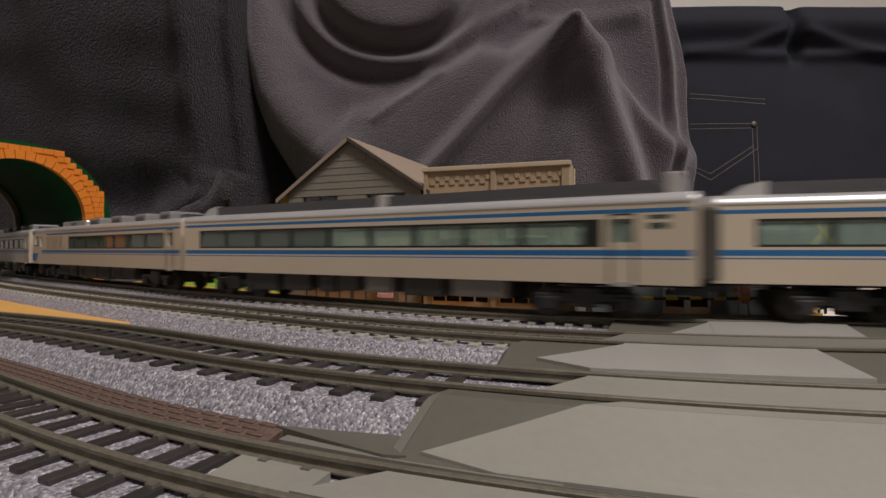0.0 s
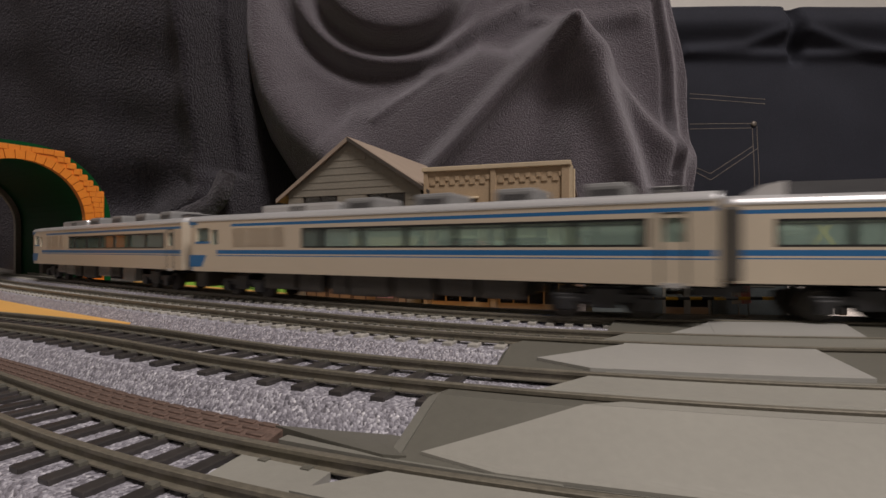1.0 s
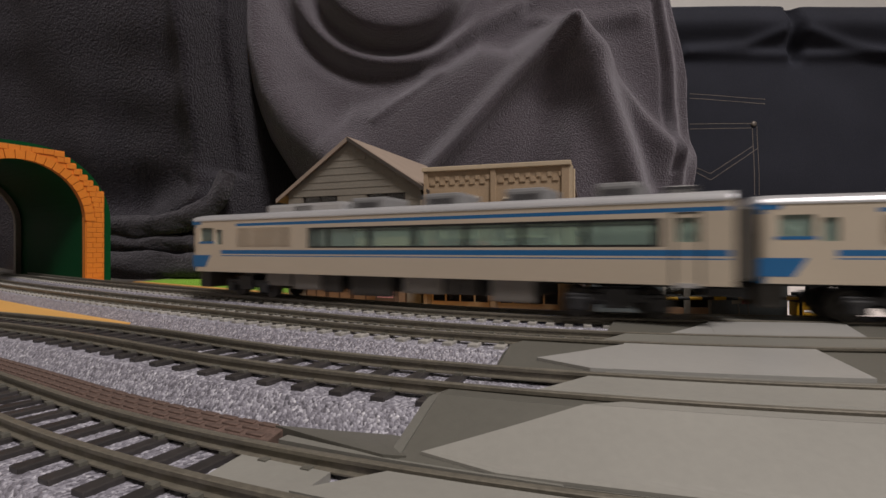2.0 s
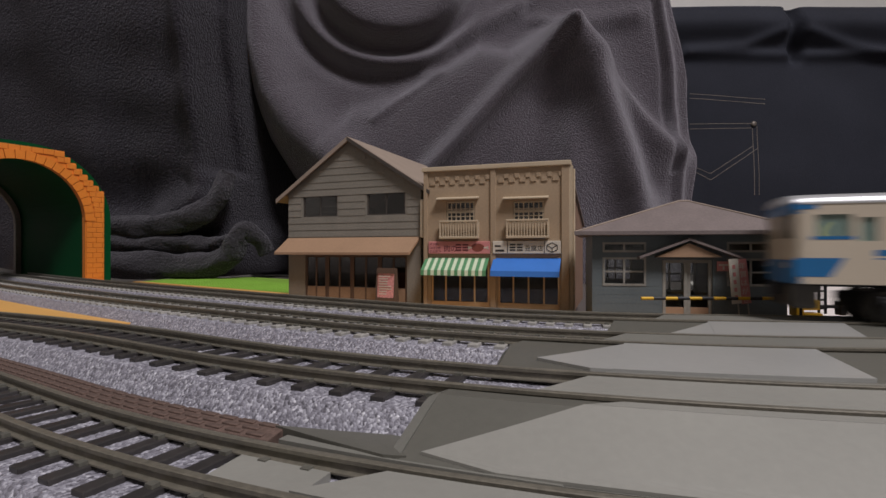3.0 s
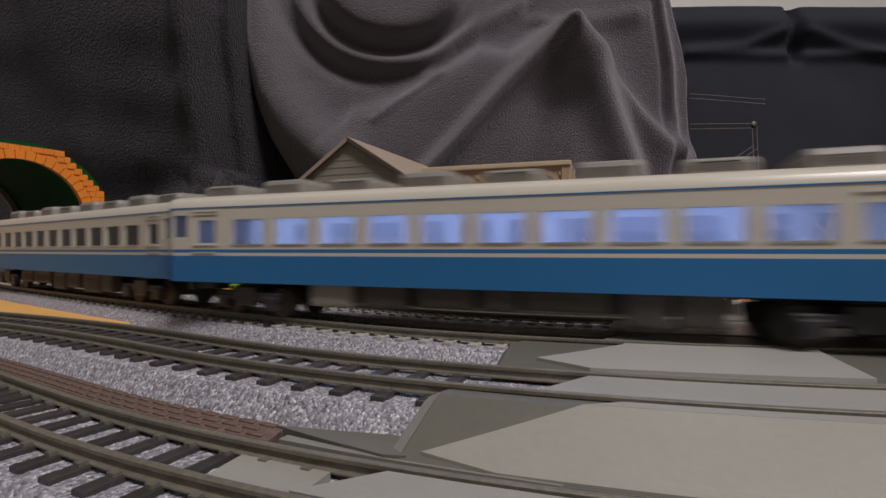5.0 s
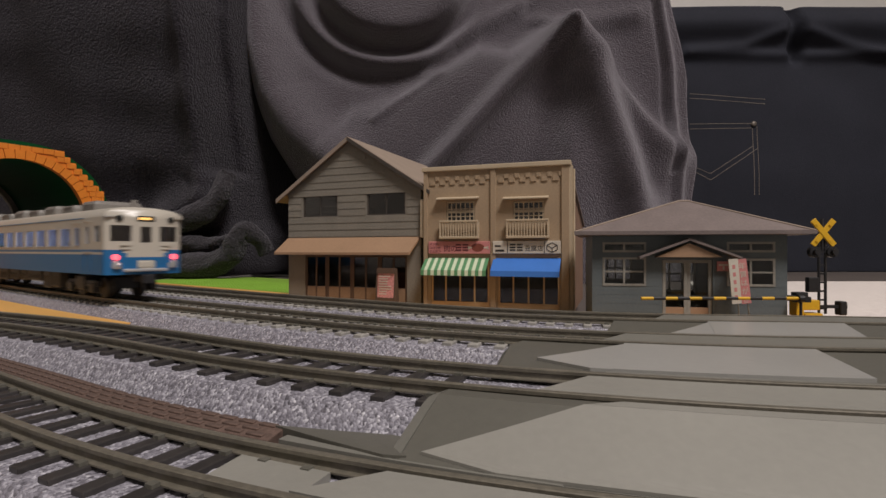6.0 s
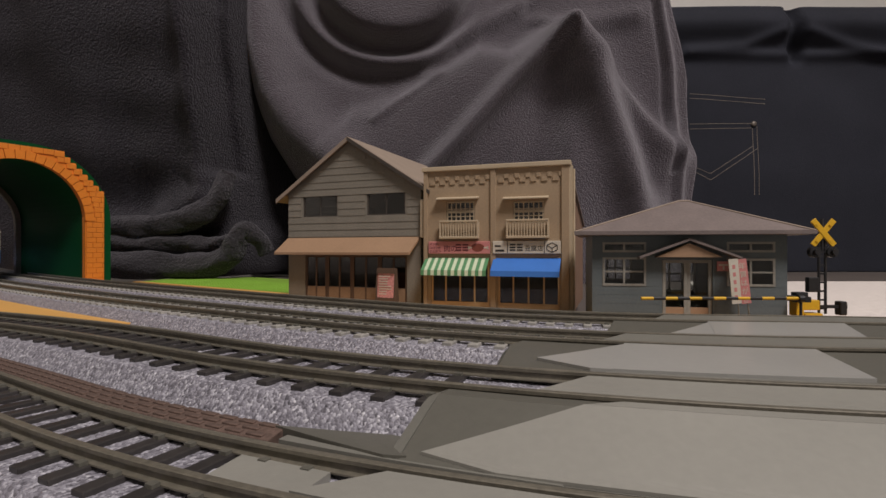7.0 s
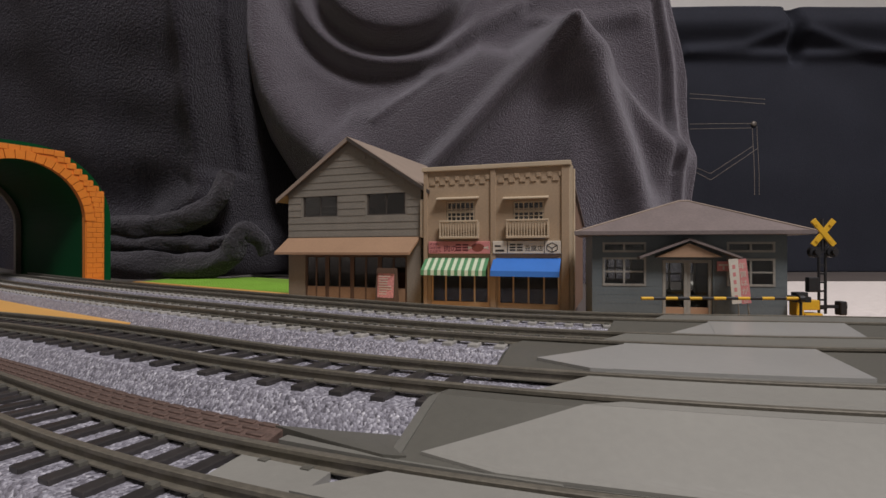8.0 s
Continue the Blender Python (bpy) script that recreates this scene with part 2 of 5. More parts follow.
def tube(bm, p, q, r0, r1=None, n=10, mi=0):
    p, q = Vector(p), Vector(q)
    d = (q - p).normalized()
    a = d.orthogonal().normalized()
    b = d.cross(a)
    r1 = r0 if r1 is None else r1
    u = [bm.verts.new(p + (a * cos(t) + b * sin(t)) * r0) for t in [2 * pi * i / n for i in range(n)]]
    w = [bm.verts.new(q + (a * cos(t) + b * sin(t)) * r1) for t in [2 * pi * i / n for i in range(n)]]
    fs = [bm.faces.new(u[::-1]), bm.faces.new(w)]
    for i in range(n):
        fs.append(bm.faces.new((u[i], u[(i + 1) % n], w[(i + 1) % n], w[i])))
    for f in fs:
        f.material_index = mi


def pierced(bm, u0, u1, v0, v1, holes, thick, place, cuts_v=(), pick=None, cuts_u=()):
    """A wall of that thickness in (u, v) with real openings. place(u, v, w) gives the point, w into the wall.
    pick(u, v): the material there."""
    us = sorted({u0, u1, *[h[0] for h in holes], *[h[1] for h in holes], *cuts_u})
    vs = sorted({v0, v1, *[h[2] for h in holes], *[h[3] for h in holes], *cuts_v})
    us = [u for u in us if u0 <= u <= u1]
    vs = [v for v in vs if v0 <= v <= v1]
    cache = {}

    def vert(u, v, w):
        k = (round(u, 4), round(v, 4), w)
        if k not in cache:
            cache[k] = bm.verts.new(place(u, v, w * thick))
        return cache[k]

    def solid_cell(i, j):
        if not (0 <= i < len(us) - 1 and 0 <= j < len(vs) - 1):
            return False
        u, v = (us[i] + us[i + 1]) / 2, (vs[j] + vs[j + 1]) / 2
        return not any(h[0] < u < h[1] and h[2] < v < h[3] for h in holes)

    for i in range(len(us) - 1):
        for j in range(len(vs) - 1):
            if not solid_cell(i, j):
                continue
            a, b, c, d = us[i], us[i + 1], vs[j], vs[j + 1]
            mi = pick((a + b) / 2, (c + d) / 2) if pick else 0
            for w in (0, 1):
                f = bm.faces.new((vert(a, c, w), vert(b, c, w), vert(b, d, w), vert(a, d, w)))
                f.material_index = mi
            for di, dj, p, q in ((-1, 0, (a, c), (a, d)), (1, 0, (b, c), (b, d)), (0, -1, (a, c), (b, c)), (0, 1, (a, d), (b, d))):
                if not solid_cell(i + di, j + dj):
                    f = bm.faces.new((vert(*p, 0), vert(*q, 0), vert(*q, 1), vert(*p, 1)))
                    f.material_index = mi


# ---------------------------------------------------------------- the plan of the railway
PHI, BEND_X, BEND_Y = 0.0814, 56.56, 72.33
TRACK_A, TRACK_B, TRACK_C, TRACK_D = -48.1, -29.5, 0.0, 26.15
# lengths of the middle track and how sharply each bends, per mm; leftwards is positive
BENDS = ((-800, -520, 0.0005), (-520, -400, 0.0030), (-85, 0, -0.0040), (0, 82.5, 1 / 172.85), (82.5, 900, 1 / 2000))
LINE_S = np.arange(-1500.0, 901.0, 0.5)
LINE_K = np.zeros(len(LINE_S) - 1)
for _a, _b, _k in BENDS:
    LINE_K[(LINE_S[:-1] >= _a) & (LINE_S[:-1] < _b)] = _k


def _summed(values):
    """Running total along the line, zero where the bend begins."""
    total = np.concatenate([[0.0], np.cumsum(values)]) * 0.5
    return total - np.interp(0.0, LINE_S, total)


LINE_H = _summed(LINE_K)
LINE_U = _summed(np.cos((LINE_H[:-1] + LINE_H[1:]) / 2))
LINE_V = _summed(np.sin((LINE_H[:-1] + LINE_H[1:]) / 2))
OWN = {}


def plan(s, b, own=False):
    """Point and heading at s mm leftwards from where the bend begins, b mm beyond the middle track.
    own: s runs along the track at b itself."""
    if own:
        if b not in OWN:
            OWN[b] = _summed(1 - LINE_K * b)
        s = float(np.interp(s, OWN[b], LINE_S))
    h = float(np.interp(s, LINE_S, LINE_H))
    u = float(np.interp(s, LINE_S, LINE_U)) - b * sin(h)
    v = float(np.interp(s, LINE_S, LINE_V)) + b * cos(h)
    return (BEND_X - u * cos(PHI) + v * sin(PHI), BEND_Y + u * sin(PHI) + v * cos(PHI)), h + PHI


def ground(s, b, z):
    (x, y), _ = plan(s, b)
    return Vector((x, y, z))


def drift(s):
    """How far the third track strays towards the near side on its way left, mm."""
    return -0.0016 * max(0.0, s - 85) ** 2 if s < 190 else -17.6 - 0.336 * (s - 190)


def sweep(bm, s0, s1, step, profile, mi=0, jitter=0.0, closed=False, seed=1, shift=None):
    """Carry a profile of (b, z) along the plan."""
    n = max(2, int(abs(s1 - s0) / step) + 1)
    rng = random.Random(seed)
    rows = []
    for i in range(n):
        s = s0 + (s1 - s0) * i / (n - 1)
        e = shift(s) if shift else 0.0
        rows.append([bm.verts.new(ground(s, b + e, z + (rng.uniform(-jitter, jitter) if jitter else 0))) for b, z in profile])
    k = len(profile)
    for i in range(n - 1):
        for j in range(k if closed else k - 1):
            f = bm.faces.new((rows[i][j], rows[i][(j + 1) % k], rows[i + 1][(j + 1) % k], rows[i + 1][j]))
            f.material_index = mi
    if closed:
        for r in (rows[0], rows[-1]):
            bm.faces.new(r).material_index = mi


# ---------------------------------------------------------------- room, table and boards
def room():
    for name, d in (("floor", (-1900, 2300, -1500, 1500, -770, -750)), ("ceiling", (-1900, 2300, -1500, 1500, 1700, 1720)),
                    ("wall_north", (-1900, 2300, 1480, 1500, -750, 1700)), ("wall_south", (-1900, 2300, -1500, -1480, -750, 1700)),
                    ("wall_west", (-1900, -1880, -1480, 1480, -750, 1700)), ("wall_east", (2280, 2300, -1480, 1480, -750, 1700))):
        bm = bmesh.new()
        box(bm, *d)
        tagged(part(name, bm, "carpet" if name == "floor" else "white_wall" if name == "wall_north" else "room"), "plain painted " + name.split("_")[0] + " of the room", name.split("_")[0], kind="structure")


room()


def table():
    t = thing("table", "dark table under the whole model railway", "table")
    bm = bmesh.new()
    box(bm, -900, 1500, -300, 640, -34, -4.3, bevel=2)
    part("table_top", bm, "table_top", t)
    for x in (-840, 1440):
        for y in (-250, 590):
            bm = bmesh.new()
            box(bm, x - 25, x + 25, y - 25, y + 25, -750, -34)
            part("leg", bm, "table_top", t)


table()


def boards():
    bm = bmesh.new()
    sweep(bm, -260, 640, 12, [(-30.0, -4.0), (-30.0, 0), (60, 0), (60, -4.0)], closed=True)
    sweep(bm, -100, 260, 6, [(-42.0, -4.1), (-42.0, -0.05), (0.0, -0.05), (0.0, -4.1)], closed=True, shift=drift)
    tagged(part("yellow_board", bm, "yellow_board"), "flat yellow plastic board under the tracks", "board")
    bm = bmesh.new()
    sweep(bm, 138, 330, 8, [(-9.5, -0.02), (-9.5, 3.0), (-42, 3.0), (-42, -0.02)], closed=True)
    tagged(part("yellow_board", bm, "yellow_board"), "raised yellow plastic board between two tracks", "board")
    bm = bmesh.new()
    e0, e1 = Vector((-185, 305, 0)), Vector((-20, 183, 0))
    back = Vector((0, 150, 0))
    solid(bm, [e0, e1 + Vector((0, 20, 0)), e1 + Vector((6, 40, 0)), e0 + back * .5], (0, 0, 0.8))
    g = part("green_board", bm, "green_board")
    tagged(g, "bright green studded plastic board behind the tracks", "board")
    bm = bmesh.new()
    w = Vector((2.0, 2.7, 0))
    solid(bm, [e0 - w * .2, e1 - w * .2, e1 + w, e0 + w], (0, 0, 1.3))
    part("rim", bm, "yellow_board", g, "raised yellow rim")
    bm = bmesh.new()
    d = (e1 - e0).normalized()
    n = Vector((-d.y, d.x, 0))
    for i in range(70):
        for j in range(22):
            p = e0 + d * (4 + i * 3.0) + n * (4 + j * 3.2)
            if p.x > -42:
                continue
            box(bm, p.x - .8, p.x + .8, p.y - .8, p.y + .8, 0.8, 1.15)
    tagged(part("stud", bm, "green_board", g), kind="stuff")
    bm = bmesh.new()
    solid(bm, [Vector((92, 128, 0.05)), Vector((330, 112, 0.05)), Vector((420, 318, 0.05)), Vector((150, 318, 0.05))], (0, 0, 0.5))
    tagged(part("embossed_sheet", bm, "table"), "white embossed sheet lying beside the station", "sheet")


boards()


# ---------------------------------------------------------------- tracks
def track(b0, rail_z, s0, s1, half_gauge, plates_from, label, seed, shift=None, pitch=4.0, wood="sleeper"):
    t = thing("track", label, "railway track", "parallel model railway tracks")
    dz = rail_z - 7.0
    prof = []
    for i in range(73):
        u = -12.6 + 25.2 * i / 72
        z = 5.25 if abs(u) < 8.3 else 5.25 - (abs(u) - 8.3) / 4.3 * 5.2
        prof.append((b0 + u, max(z, 0.02) + dz))
    bm = bmesh.new()
    sweep(bm, s0, s1, 0.36 if b0 < 10 else 0.6, prof, jitter=0.055, seed=seed, shift=shift)
    part("ballast", bm, "ballast", t, "grey-violet moulded ballast")
    for side in (-1, 1):
        bm = bmesh.new()
        c = b0 + side * half_gauge
        p = [(-.62, 5.7), (-.62, 5.85), (-.2, 6.0), (-.2, 6.45), (-.38, 6.6), (-.38, 6.93), (-.28, 7.0),
             (.28, 7.0), (.38, 6.93), (.38, 6.6), (.2, 6.45), (.2, 6.0), (.62, 5.85), (.62, 5.7)]
        sweep(bm, s0, s1, 2.0, [(c + u, z + dz) for u, z in p], closed=True, shift=shift)
        part("rail", bm, "rail", t, "weathered olive steel rail")
    bm = bmesh.new()
    box(bm, -.8, .8, -7.3, 7.3, 4.6, 5.75, bevel=0.12)
    for side in (-1, 1):
        for q in (-1, 1):
            y = side * half_gauge + q * .95
            box(bm, -.42, .42, y - .36, y + .36, 5.7, 6.08, mi=1)
    first = part("sleeper", bm, [wood, "clip"], t)
    mesh = first.data
    n = int((s1 - s0) / pitch)
    for i in range(n):
        s = s0 + 2 + i * pitch
        if s < plates_from:
            continue
        e, e2 = (shift(s), shift(s + 1)) if shift else (0.0, 0.0)
        (x, y), h = plan(s, b0 + e)
        ob = first if i == n - 1 else new("sleeper", mesh)
        ob.parent = t
        ob.matrix_basis = at_mm(x, y, dz, -math.degrees(h + math.atan(e2 - e)))
    return t


track(TRACK_D, 7.0, -75, 400, 4.35, -75, "model track with pale concrete-coloured sleepers beside the buildings", 1, wood="sleeper_pale")
track(TRACK_C, 7.0, -75, 400, 4.35, 20, "curved model track with pale sleepers on grey ballast", 2, wood="sleeper_pale")
track(TRACK_B, 7.0, -75, 260, 4.35, 44, "curved model track with dark wooden-coloured sleepers on grey ballast", 3, drift)
track(TRACK_A, 3.0, -10, 190, 3.5, 50, "lower model track with brown edging and dark sleepers", 4, None, 3.55)


def runout(b0, s0, s1):
    """The same track beyond, with plain ballast."""
    t = thing("track", "plain length of model track leading away on grey ballast", "railway track", "parallel model railway tracks")
    bm = bmesh.new()
    sweep(bm, s0, s1, 20, [(b0 - 12.6, 0.02), (b0 - 8.6, 4.9), (b0 + 8.6, 4.9), (b0 + 12.6, 0.02), (b0 + 12.6, -4), (b0 - 12.6, -4)], closed=True)
    part("ballast", bm, "ballast", t)
    for side in (-1, 1):
        bm = bmesh.new()
        c = b0 + side * 4.35
        sweep(bm, s0, s1, 20, [(c - .4, 4.8), (c - .4, 7), (c + .4, 7), (c + .4, 4.8)], closed=True)
        part("rail", bm, "rail", t)


runout(TRACK_D, -1330, -75)
runout(TRACK_C, -860, -75)
runout(TRACK_C, 400, 760)
runout(TRACK_D, 400, 760)


def brown_strip():
    bm = bmesh.new()
    prof = [(-40.6, -3.9), (-40.6, 3.0), (-41.0, 3.2), (-43.6, 2.7), (-43.9, 2.2), (-43.9, -3.9)]
    sweep(bm, 57, 130, 2, prof, closed=True, shift=lambda s: 0.35 * drift(s))
    e = tagged(part("brown_edging", bm, "brown"), "brown brick-patterned edging strip between two tracks", "edging")
    mesh = None
    for row in range(3):
        for i in range(33):
            s = 58.6 + i * 2.15 + (row % 2) * 1.07
            b = -41.25 - row * 0.85
            c = 0.35 * drift(s)
            (x, y), h = plan(s, b + c)
            if mesh is None:
                bm = bmesh.new()
                box(bm, -.98, .98, -.37, .37, -.2, .2, bevel=.08)
                ob = part("brick", bm, "brown", e)
                mesh = ob.data
            else:
                ob = new("brick", mesh)
                ob.parent = e
            ob.matrix_basis = at_mm(x, y, 3.12 - (row + .3) * .16, -math.degrees(h))


brown_strip()


def poly_on_plan(bm, ring, z0, z1, mi=0, zf=None):
    """A slab over (s, b) corners, its long edges following the bend."""
    pts = []
    n = len(ring)
    for i in range(n):
        (sa, ba), (sb_, bb) = ring[i], ring[(i + 1) % n]
        k = max(1, int(abs(sb_ - sa) / 5))
        pts += [(sa + (sb_ - sa) * j / k, ba + (bb - ba) * j / k) for j in range(k)]
    low = [bm.verts.new(ground(s, b, z0)) for s, b in pts]
    up = [bm.verts.new(ground(s, b, z1 if zf is None else zf(b) + z1)) for s, b in pts]
    fs = [bm.faces.new(low[::-1]), bm.faces.new(up)]
    m = len(pts)
    for i in range(m):
        fs.append(bm.faces.new((low[i], low[(i + 1) % m], up[(i + 1) % m], up[i])))
    for f in fs:
        f.material_index = mi


def end_ramp(t, ring, z0, z1, ramp, key="plate_mid"):
    """The rounded sloping nose at the end of a plate: corners (s, b) from far to near, ramp mm long."""
    bm = bmesh.new()
    n = 6
    rows = []
    for k in range(n + 1):
        a = pi / 2 * k / n
        rows.append([bm.verts.new(ground(s + ramp * (1 - cos(a)), b, z0 + (z1 - z0) * cos(a) ** 0.8)) for s, b in ring])
    rows.append([bm.verts.new(ground(s, b, z0)) for s, b in ring])
    for p, q in zip(rows, rows[1:] + rows[:1]):
        for i in range(len(ring) - 1):
            bm.faces.new((p[i], p[i + 1], q[i + 1], q[i]))
    for i in (0, len(ring) - 1):
        bm.faces.new([r[i] for r in rows])
    part("end_ramp", bm, key, t)


def slab(t, name, key, ring, z0, z1, zf=None, label=""):
    bm = bmesh.new()
    poly_on_plan(bm, ring, z0, z1, zf=zf)
    return part(name, bm, key, t, label)


def graded(t, name, key, left, bs, height):
    """A sloping plate whose left end runs along left(b), with a skirt all round."""
    bm = bmesh.new()
    rows = [[bm.verts.new(ground(left(b) + (-40 - left(b)) * i / 40, b, height(b))) for i in range(41)] for b in bs]
    for r0, r1 in zip(rows, rows[1:]):
        for i in range(40):
            bm.faces.new((r0[i], r0[i + 1], r1[i + 1], r1[i]))
    rim = rows[0] + [r[-1] for r in rows[1:]] + rows[-1][-2::-1] + [r[0] for r in rows[-2:0:-1]]
    low = [bm.verts.new((v.co.x, v.co.y, v.co.z - 0.28)) for v in rim]
    for i in range(len(rim)):
        k = (i + 1) % len(rim)
        bm.faces.new((rim[i], rim[k], low[k], low[i]))
    part(name, bm, key, t)


def crossing():
    t = thing("level_crossing", "grey moulded level crossing plates between the rails", "level crossing")
    # between the far pair of tracks
    slab(t, "plate", "plate_dark", [(32, 5.0), (29.5, 21.3), (-75, 21.3), (-75, 5.0)], 0.3, 6.5, label="grey side plate with facet shade put into its colour")
    end_ramp(t, [(29.5, 21.3), (30.6, 14), (32, 5.0)], 0.3, 6.5, 3.0)
    slab(t, "road_panel", "plate_pale", [(15.0, 5.3), (10.6, 21.0), (-13.0, 21.0), (-7.0, 5.3)], 6.4, 6.85, label="grey road panel with brighter light put into its colour")
    slab(t, "road_wedge", "plate_pale", [(22.2, 5.3), (10.3, 20.8), (14.7, 5.4)], 6.4, 6.81)
    slab(t, "flange_strip", "plate_mid", [(43, 5.1), (33, 7.2), (32.5, 5.1)], 5.6, 6.3)
    # between the middle pair
    slab(t, "plate", "plate_dark", [(43.5, -24.6), (45, -9), (44, -5.0), (-75, -5.0), (-75, -24.6)], 0.3, 6.4)
    end_ramp(t, [(44, -5.0), (45, -9), (44.6, -16), (43.5, -24.6)], 0.3, 6.4, 2.6)
    slab(t, "road_panel", "plate_pale", [(30.0, -5.3), (32.4, -22.2), (9.3, -21.4), (6.4, -5.3)], 6.3, 6.85)
    slab(t, "road_wedge", "plate_pale", [(40.2, -18.4), (34.5, -22.2), (32.1, -22.2), (29.7, -5.4)], 6.3, 6.81)
    slab(t, "flange_strip", "plate_mid", [(33.0, -22.5), (33.0, -24.7), (-75, -24.7), (-75, -22.5)], 6.2, 6.6)
    # between the near pair, falling to the lower track
    fall = lambda b: 6.85 - max(0.0, (-36.5 - b)) * 0.50
    slab(t, "road_panel", "plate_light", [(34.7, -36.5), (32.2, -34.9), (-40, -34.8), (-40, -36.5)], 6.4, 6.85)
    graded(t, "plate", "plate_dark", lambda b: 45.5 + (-34.5 - b) * 0.106, [-34.5, -35.5, -36.5] + [-36.5 - k * 0.74 for k in range(1, 11)], lambda b: fall(b) - 0.3)
    graded(t, "road_panel", "plate_light", lambda b: 34.9 + (-36.52 - b) * 1.6 if b > -43.2 else 40.0, [-36.52 - k * 0.91 for k in range(9)], fall)
    bm = bmesh.new()
    for a, b in (((46.6, -43.8), (45.6, -35.0)),):
        n, rows = 8, []
        for k in range(n + 1):
            f = k / n
            s, q = a[0] + (b[0] - a[0]) * f, a[1] + (b[1] - a[1]) * f
            z = fall(q) - 0.3
            rows.append([bm.verts.new(ground(s + d, q, zz)) for d, zz in ((0, z), (1.0, z - 0.5), (1.7, z - 1.7), (2.1, -0.5), (0, -0.5))])
        for r0, r1 in zip(rows, rows[1:]):
            for i in range(5):
                bm.faces.new((r0[i], r0[(i + 1) % 5], r1[(i + 1) % 5], r1[i]))
        bm.faces.new(rows[0])
        bm.faces.new(rows[-1])
    part("end_ramp", bm, "plate_mid", t)
    slab(t, "plate", "plate_dark", [(58, -41.4), (47.5, -39.2), (46.0, -43.3), (47.5, -43.7)], -3.9, 3.3)
    slab(t, "flange_strip", "plate_mid", [(56, -42.4), (47, -43.6), (36, -43.9), (36, -44.2), (56, -43.6)], -3.9, 3.05)
    # inside the rails
    for s, b0, hg, z, key in ((21, TRACK_D, 4.35, 6.85, "plate_mid"), (33, TRACK_C, 4.35, 6.85, "plate_mid"), (38.6, TRACK_B, 4.35, 6.8, "plate_light"), (50.5, TRACK_A, 3.5, 2.85, "plate_light")):
        k = hg - 0.8
        slab(t, "rail_panel", key, [(s, b0 - k), (s - 4, b0 + k), (-75, b0 + k), (-75, b0 - k)], z - 2.5, z)
    slab(t, "rail_panel", "plate_light", [(45, -31.0), (45, -33.6), (39.0, -33.0), (39.0, -30.2)], 5.0, 6.1)
    slab(t, "rail_panel", "plate_light", [(58, -45.4), (57.5, -50.8), (50.6, -50.8), (50.6, -45.4)], 0.6, 1.95)


crossing()


